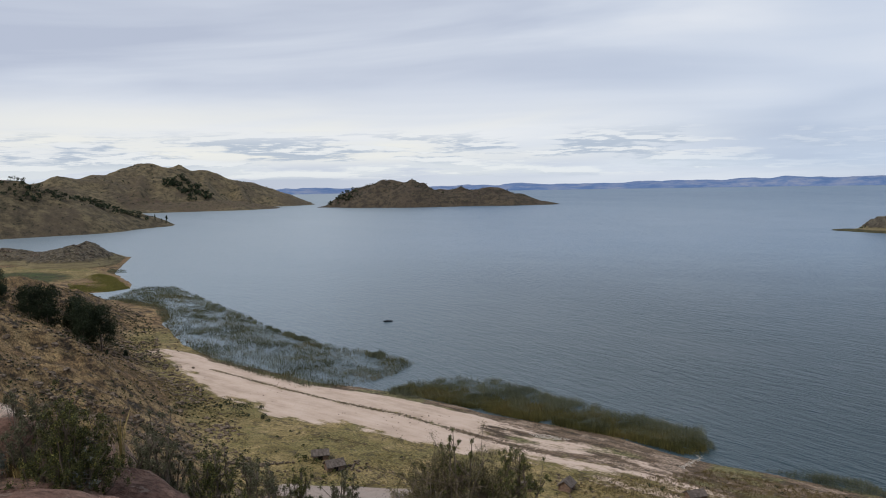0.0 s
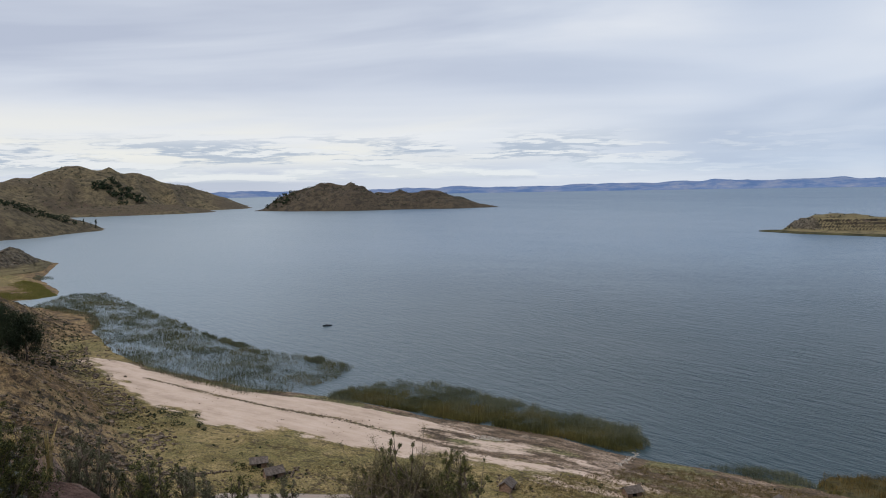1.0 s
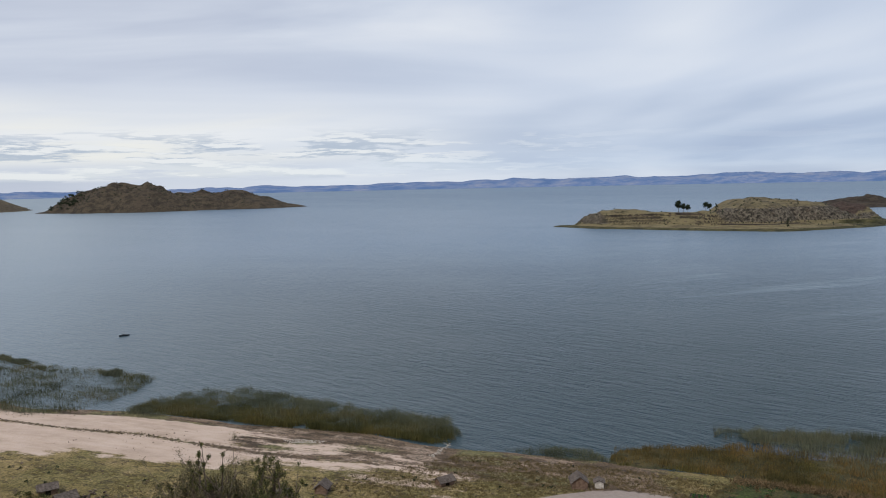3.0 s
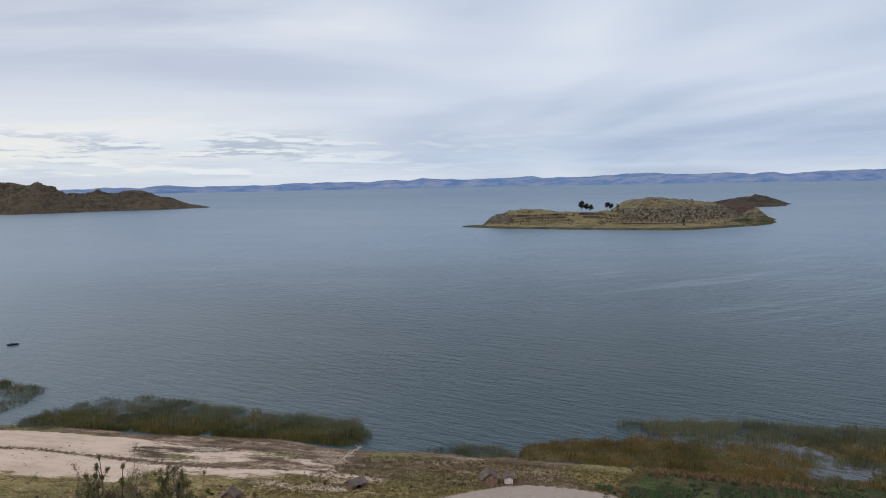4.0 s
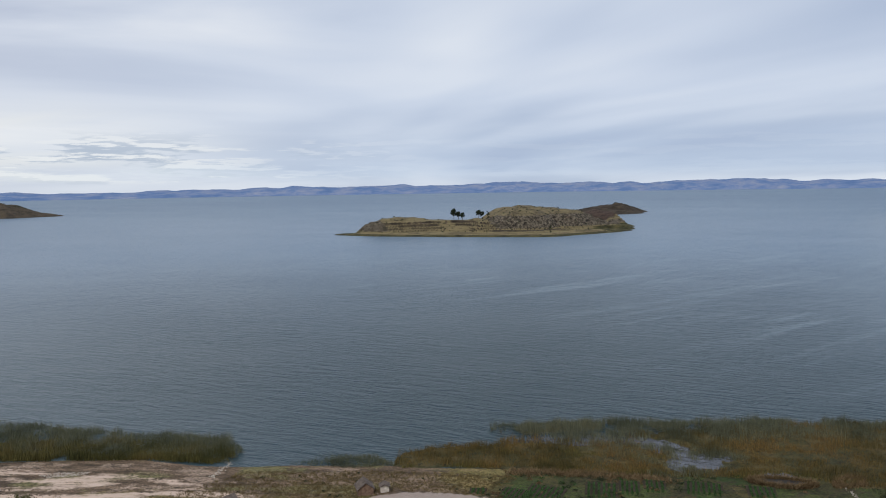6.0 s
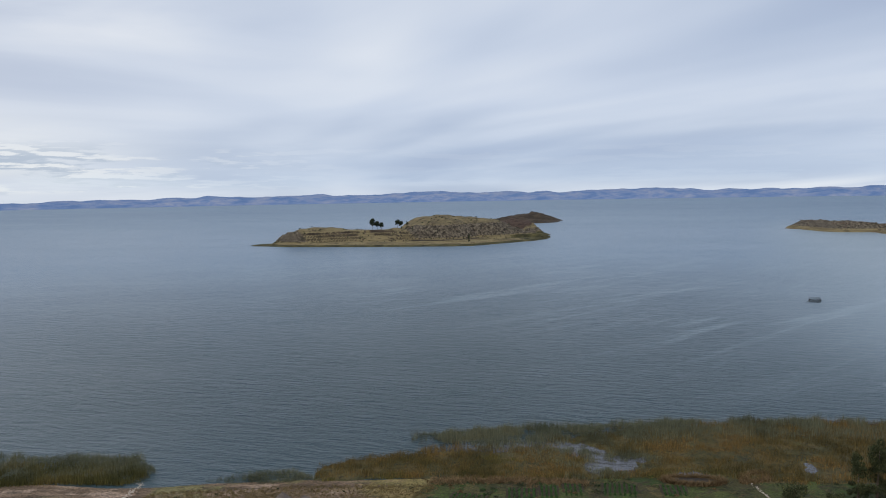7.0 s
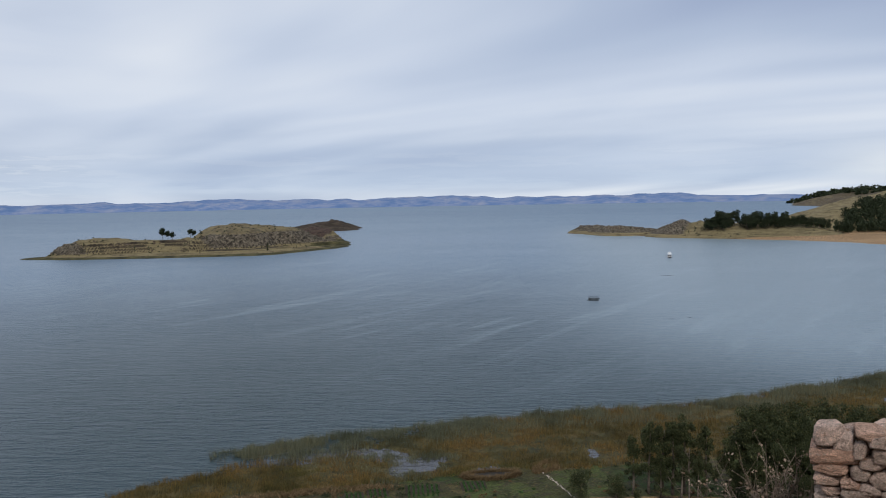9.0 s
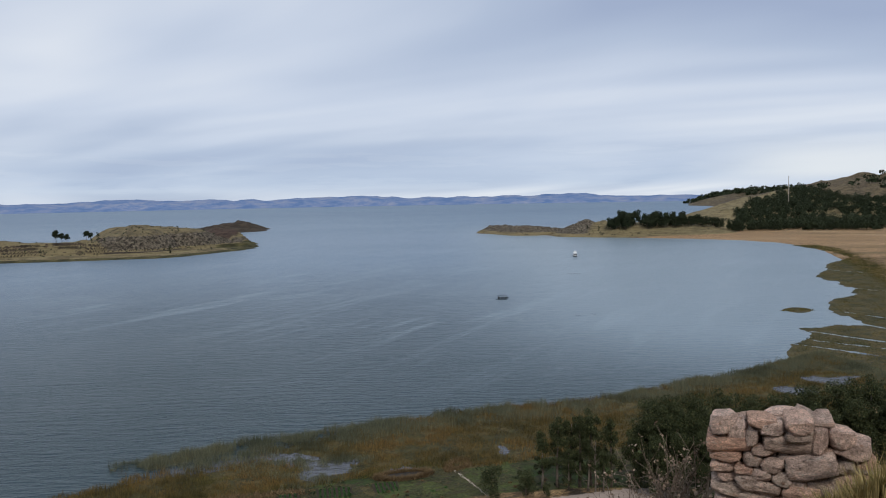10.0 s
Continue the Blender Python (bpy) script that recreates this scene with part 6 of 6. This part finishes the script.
# ---- beside the camera: shrubs, red slabs, the dry-stone wall ----
def shrub(name, x, y, seed, wide, tall, leaf, n, mat, label, sink=0.15, stems=16, bark=None, upright=0.5, base=None):
    r = np.random.default_rng(seed)
    z = gz(x, y) if base is None else base
    t = thing(name, Matrix.Translation((x, y, z - sink)), label, "shrub", "shrubs on the slope")
    tips = []
    for k in range(stems):
        a = r.uniform(0, 6.283)
        reach, up = wide * 0.5 * r.uniform(0.1, 1.15), tall * r.uniform(0.3, 1.08)
        up *= 1 - (1 - upright) * (reach / (wide * 0.5)) ** 2 * 0.7
        p0 = Vector((0.08 * wide * math.cos(a), 0.08 * wide * math.sin(a), -0.1))
        p3 = Vector((reach * math.cos(a), reach * math.sin(a), up))
        p1, p2 = p0.lerp(p3, 0.35) + Vector(r.normal(0, 0.04 * wide, 3)), p0.lerp(p3, 0.7) + Vector(r.normal(0, 0.05 * wide, 3))
        pieces = [tube([p0, p1, p2, p3], [0.014 * tall, 0.010 * tall, 0.007 * tall, 0.002 * tall], 5)]
        for q in (p1, p2, p2.lerp(p3, 0.5)):
            for _ in range(2):
                e = q + Vector(r.normal(0, 0.13 * wide, 3)) + Vector((0, 0, 0.08 * tall))
                pieces.append(tube([q, q.lerp(e, 0.5) + Vector(r.normal(0, 0.015 * wide, 3)), e], [0.005 * tall, 0.004 * tall, 0.0015 * tall], 4))
                tips.append(np.array(e))
        tips.append(np.array(p3))
        tips.append(np.array(p2.lerp(p3, 0.6)))
        part("stem", *joined(pieces), bark or M_BARK, t)
    tips = np.array(tips)
    c = tips[r.integers(len(tips), size=n)]
    q = c + r.normal(size=(n, 3)) * np.array([0.036, 0.036, 0.045]) * wide * r.uniform(0.15, 1.0, (n, 1))
    part("foliage", *leaf_cloud(r, q, leaf, 0.5), mat, t)
    return t


def tuft(name, x, y, seed, tall, spread, n, mat, label, width=0.012):
    r = np.random.default_rng(seed)
    t = thing(name, Matrix.Translation((x, y, gz(x, y) - 0.04)), label, "grass", "tufts of dry grass")
    v, f = [], []
    for k in range(n):
        a, l = r.uniform(0, 6.283), tall * r.uniform(0.5, 1.1)
        out = spread * r.uniform(0.1, 1.0)
        d, s = Vector((math.cos(a), math.sin(a), 0)), Vector((-math.sin(a), math.cos(a), 0)) * width * r.uniform(0.5, 1.2)
        b = d * r.uniform(0, 0.12 * spread + 0.02)
        m1, m2 = b + d * out * 0.3 + Vector((0, 0, l * 0.6)), b + d * out + Vector((0, 0, l * r.uniform(0.75, 1.0)))
        o = len(v)
        v += [b - s, b + s, m1 + s * 0.7, m1 - s * 0.7, m2]
        f += [(o, o + 1, o + 2, o + 3), (o + 3, o + 2, o + 4)]
    part("leaf_clump", v, f, mat, t)
    return t


shrub("shrub", -3.15, 6.25, 201, 0.72, 0.80, 0.0144, 57000, M_SHRUB, "dense dark green shrub growing among red rocks", stems=44, upright=0.35)
shrub("shrub", -3.55, 6.45, 202, 0.62, 0.88, 0.013, 30000, M_DARKSHRUB, "dark twiggy shrub with sparse small leaves", stems=18)
shrub("shrub", -2.82, 7.25, 203, 0.7, 1.5, 0.0151, 54000, M_DARKSHRUB, "low dark green shrub on the slope", stems=44, upright=0.35)
shrub("shrub", -2.35, 7.5, 204, 0.8, 1.3, 0.0151, 54000, M_SHRUB, "low olive shrub on the slope", stems=60, upright=0.4)
shrub("shrub", -1.95, 7.6, 205, 0.8, 1.2, 0.0151, 54000, M_DARKSHRUB, "low dark shrub on the slope", stems=40, upright=0.4)
shrub("shrub", -2.25, 6.5, 206, 0.45, 0.26, 0.0158, 7500, M_SILVER, "pale silvery herb growing over the rock", stems=18)
shrub("shrub", -1.62, 8.2, 207, 0.5, 1.1, 0.013, 30000, M_SHRUB, "small yellow-green shrub on the slope", stems=30)
shrub("shrub", -1.2, 8.6, 208, 0.5, 1.05, 0.0144, 30000, M_DARKSHRUB, "small dark shrub on the slope", stems=30)
shrub("bush", 0.05, 9.0, 211, 1.6, 1.30, 0.0151, 142500, M_GREYSHRUB, "grey-green twiggy bush on the slope below", bark=M_TWIG, stems=150, upright=0.55, sink=0.3)
shrub("bush", -0.3, 9.1, 212, 0.5, 1.5, 0.0158, 36000, M_SHRUB, "tall dark green stems rising from a bush", stems=24, upright=0.9, sink=0.3)
shrub("bush", 0.1, 8.9, 214, 0.45, 1.5, 0.0158, 27000, M_SHRUB, "upright dark green shoots in a bush", stems=18, upright=0.9, sink=0.3)
shrub("bush", 0.8, 9.1, 213, 0.8, 1.25, 0.0144, 54000, M_SHRUB, "small green bush on the slope", stems=44, upright=0.6, sink=0.3)
for k, (x, y, h) in enumerate(((-3.85, 6.1, 0.6), (-3.05, 6.95, 0.6), (-2.6, 7.1, 0.55), (-1.75, 8.0, 0.4), (-4.0, 7.2, 0.7), (-2.2, 7.3, 0.35))):
    tuft("grass_tuft", x, y, 220 + k, h, 0.16, 36, M_STRAW, "tuft of dry straw-coloured grass", 0.004)


for k in range(46):
    x, y = rr.uniform(-4.6, -2.3), rr.uniform(6.0, 8.4)
    if k % 3:
        tuft("grass_tuft", x, y, 240 + k, rr.uniform(0.12, 0.3), 0.12, 30, M_STRAW if k % 2 else M_TUSSOCK, "small tuft of dry grass on the knoll", 0.005)
    else:
        shrub("herb", x, y, 240 + k, rr.uniform(0.2, 0.4), rr.uniform(0.12, 0.28), 0.018, 1800, (M_SHRUB, M_SILVER, M_DARKSHRUB, M_GREYSHRUB)[k % 4], "low herb growing on the knoll", stems=8, sink=0.05)


def slab(x, y, z, sx, sy, sz, turn, tilt, seed, mat, label, dip=0):
    v, f = rock_shape(seed, 0.9, 0.30, 4)
    ob = part("boulder", v, f, mat, smooth=True)
    ob.matrix_basis = Matrix.Translation((x, y, z)) @ Matrix.Rotation(radians(turn), 4, "Z") @ Matrix.Rotation(radians(tilt), 4, "X") @ Matrix.Rotation(radians(dip), 4, "Y") @ Matrix.Diagonal((sx, sy, sz, 1))
    return tagged(ob, label, "rock", "red rocks beside the camera")


RED = "smooth weathered red rock slab on the slope"
slab(-2.72, 6.6, 47.26, 0.95, 0.6, 0.30, -12, 0, 7, M_SLAB, RED, 20)
slab(-2.85, 5.3, 47.5, 1.5, 0.8, 0.75, 12, 0, 5, M_SLAB, RED)
slab(-3.95, 6.75, 47.6, 0.8, 0.6, 0.9, 20, 0, 3, M_SLAB, "large rounded reddish boulder")
slab(-4.6, 7.7, 47.55, 0.6, 0.5, 0.5, 60, 5, 4, M_STONE, "pale weathered boulder on the slope")
slab(-3.5, 5.9, 47.45, 0.7, 0.5, 0.4, 30, 0, 6, M_SLAB, RED)


def block_shape(seed):
    """A roughly squared, worn stone, one unit each way."""
    bm = bmesh.new()
    bmesh.ops.create_cube(bm, size=1.0)
    bmesh.ops.subdivide_edges(bm, edges=bm.edges[:], cuts=9, use_grid_fill=True)
    o = Vector((seed * 5.1, seed * 2.3, seed * 7.7))
    pr = random.Random(seed)
    cuts = [(Vector((pr.gauss(0, 1), pr.gauss(0, 1), pr.gauss(0, 1))).normalized(), pr.uniform(0.50, 0.66)) for _ in range(14)]
    for q in bm.verts:
        c = q.co.copy()
        k = (abs(2 * c.x) ** 14 + abs(2 * c.y) ** 14 + abs(2 * c.z) ** 14) ** (1 / 14)
        s = c / max(k, 1e-6)
        q.co = c.lerp(s, 0.92)
        q.co *= 1 + 0.07 * noise.noise(c * 1.9 + o) + 0.07 * noise.noise(c * 4.5 + o) + 0.05 * noise.noise(c * 10 + o)
    for q in bm.verts:
        for n, d in cuts:
            over = q.co.dot(n) - d
            if over > 0:
                q.co -= n * over * 0.9
    v = [tuple(q.co) for q in bm.verts]
    f = [tuple(k.index for k in q.verts) for q in bm.faces]
    bm.free()
    return v, f


wall = thing("dry_stone_wall", Matrix.Translation((5.0, 0.285, 47.82)) @ Matrix.Rotation(radians(-87), 4, "Z"), "rough dry-stone wall end of reddish-brown boulders beside the slope", "wall")
BLOCKS = []
for k in range(9):
    ob = part("stone", *block_shape(k + 1), M_STONE, wall, smooth=True)
    BLOCKS.append(ob)
spare = list(BLOCKS)


def stone(u, d, z, w, dep, h, tilt=0.0):
    """One stone, at u along the wall, d behind its face and z up."""
    ob = spare.pop() if spare else new("stone", BLOCKS[rr.randrange(9)].data)
    ob.parent = wall
    ob.matrix_basis = Matrix.Translation((u, d, z)) @ Matrix.Rotation(rr.uniform(-0.12, 0.12), 4, "Z") @ Matrix.Rotation(tilt + rr.uniform(-0.06, 0.06), 4, "Y") @ Matrix.Rotation(rr.uniform(-0.1, 0.1), 4, "X") @ Matrix.Diagonal((w, dep, h, 1))


def lay(*stones):
    """Face stones as (along, up, width, height, tilt in degrees, depth)."""
    for u, z, w, h, tilt, d in stones:
        stone(u + 0.006, d + 0.13, z - 0.014, w * 0.97, 0.25, h * 0.97, radians(tilt - 6))


lay((-0.013, 0.722, 0.239, 0.093, 4, 0.26), (0.115, 0.736, 0.097, 0.050, 28, 0.34), (0.212, 0.738, 0.095, 0.037, 5, 0.3), (-0.232, 0.690, 0.180, 0.050, 0, 0.2))
lay((-0.350, 0.723, 0.164, 0.126, -2, 0), (-0.268, 0.686, 0.111, 0.132, 3, 0.01), (-0.134, 0.756, 0.176, 0.064, 4, -0.01), (0.076, 0.772, 0.163, 0.098, 4, -0.05), (0.202, 0.757, 0.140, 0.054, 5, 0.1), (0.237, 0.705, 0.097, 0.048, 6, 0.1), (0.160, 0.691, 0.050, 0.058, 0, 0.12))
lay((-0.182, 0.668, 0.090, 0.103, 5, 0), (-0.079, 0.720, 0.156, 0.084, -8, -0.02), (0.074, 0.702, 0.169, 0.062, 3, -0.04), (0.310, 0.684, 0.153, 0.118, 14, 0.03))
lay((-0.326, 0.605, 0.273, 0.101, 5, 0), (0.041, 0.648, 0.338, 0.115, 8, -0.01), (0.194, 0.673, 0.096, 0.158, 4, -0.01), (-0.137, 0.621, 0.039, 0.025, 0, 0.02), (0.362, 0.637, 0.226, 0.116, 6, 0.04))
lay((-0.342, 0.527, 0.203, 0.065, 3, 0), (-0.110, 0.584, 0.152, 0.074, 6, 0), (-0.187, 0.518, 0.119, 0.093, 9, 0), (-0.002, 0.553, 0.094, 0.063, 18, 0.02), (0.136, 0.571, 0.201, 0.039, -4, 0.05), (0.240, 0.612, 0.090, 0.059, -8, 0.05))
lay((-0.351, 0.460, 0.158, 0.076, 4, 0), (-0.237, 0.464, 0.120, 0.068, 8, -0.02), (-0.061, 0.512, 0.138, 0.091, 5, -0.02), (0.153, 0.530, 0.289, 0.144, -4, -0.05), (0.343, 0.528, 0.112, 0.089, 6, 0.03), (0.439, 0.558, 0.122, 0.055, -6, 0.06), (0.429, 0.509, 0.123, 0.041, -5, 0.07))
lay((-0.341, 0.396, 0.113, 0.058, 6, 0), (-0.130, 0.439, 0.114, 0.078, 9, -0.02), (-0.217, 0.388, 0.142, 0.107, 8, -0.02), (-0.077, 0.433, 0.035, 0.029, 0, 0.04), (-0.015, 0.420, 0.118, 0.098, 6, -0.02), (0.082, 0.409, 0.129, 0.084, 4, 0), (0.343, 0.449, 0.106, 0.089, 4, 0.02), (0.423, 0.460, 0.088, 0.062, 4, 0.06))
lay((-0.300, 0.315, 0.266, 0.109, 10, 0), (-0.107, 0.357, 0.183, 0.085, 16, -0.02), (0.215, 0.396, 0.197, 0.104, -3, 0.02), (0.107, 0.343, 0.223, 0.104, 3, -0.03), (-0.129, 0.275, 0.184, 0.093, 6, 0), (-0.336, 0.229, 0.152, 0.095, 4, 0), (0.303, 0.333, 0.154, 0.103, 0, 0.02), (0.426, 0.381, 0.105, 0.089, 0, 0.05), (-0.225, 0.249, 0.098, 0.073, 10, 0.03), (-0.017, 0.278, 0.094, 0.085, 6, 0))
# the foot of the face and the rough core behind it
for k in range(9):
    lay((-0.36 + 0.1 * k, 0.10 + 0.012 * k + rr.uniform(-0.01, 0.01), 0.115, 0.13, 6, 0.01), (-0.34 + 0.1 * k, 0.0, 0.12, 0.12, 6, 0.0))
for layer in (0.2, 0.42):
    for row in range(8):
        z, right = 0.02 + 0.08 * row, 0.44 - 0.2 * max(row - 5, 0) / 2
        u = -0.40
        while u < right:
            w = rr.uniform(0.10, 0.18)
            stone(u + w / 2, 0.13 + layer, z - 0.01, w * 1.05, 0.26, 0.088, rr.uniform(-0.1, 0.0))
            u += w

for k in range(20):
    y = 0.08 - 0.021 * k + rr.uniform(-0.03, 0.03)
    tuft("grass_tuft", 4.74 + rr.uniform(-0.12, 0.08), y, 300 + k, rr.uniform(0.16, 0.24) + 0.013 * k, 0.16, 70, M_STRAW if k % 3 else M_DRYGREEN, "tuft of tall yellow grass beside the wall", 0.0045)


for k in range(14):
    tuft("grass_tuft", 5.35 + rr.uniform(-0.15, 0.3), -0.12 - 0.03 * k + rr.uniform(-0.03, 0.03), 340 + k, rr.uniform(0.22, 0.36), 0.16, 70, M_STRAW if k % 3 else M_DRYGREEN, "tuft of yellow grass behind the wall", 0.0045)


def twig_bush(x, y, z, seed, wide, tall):
    r = np.random.default_rng(seed)
    t = thing("dry_bush", Matrix.Translation((x, y, z)), "leafless dry bush with small brown seed heads", "shrub", "dry bushes below the wall")
    pieces, heads = [], []
    for k in range(46):
        p = Vector((r.normal(0, 0.12 * wide), r.normal(0, 0.12 * wide), -0.1))
        d = Vector((r.normal(0, 0.5), r.normal(0, 0.5), 1.0)).normalized()
        l = tall * r.uniform(0.5, 1.0)
        pts = [p, p + d * l * 0.5, p + d * l + Vector(r.normal(0, 0.08, 3))]
        pieces.append(tube(pts, [0.004, 0.003, 0.0015], 4))
        for j in range(4):
            b = pts[1].lerp(pts[2], j / 4)
            e = b + (d + Vector(r.normal(0, 0.7, 3))).normalized() * l * 0.28
            pieces.append(tube([b, e], [0.002, 0.001], 3))
            heads.append(np.array(e))
    tagged(part("twig", *joined(pieces), M_TWIG, t), kind="stuff")
    hp = np.repeat(np.array(heads), 2, 0)
    tagged(part("seed_heads", *leaf_cloud(r, hp + r.normal(0, 0.012, hp.shape), 0.022, 0.8), M_SEED, t), kind="stuff")


for k, (x, y) in enumerate(((5.6, 1.75), (5.7, 1.3), (5.5, 1.0), (5.9, 2.1))):
    twig_bush(x, y, gz(x, y), 320 + k, 0.8, 0.62)
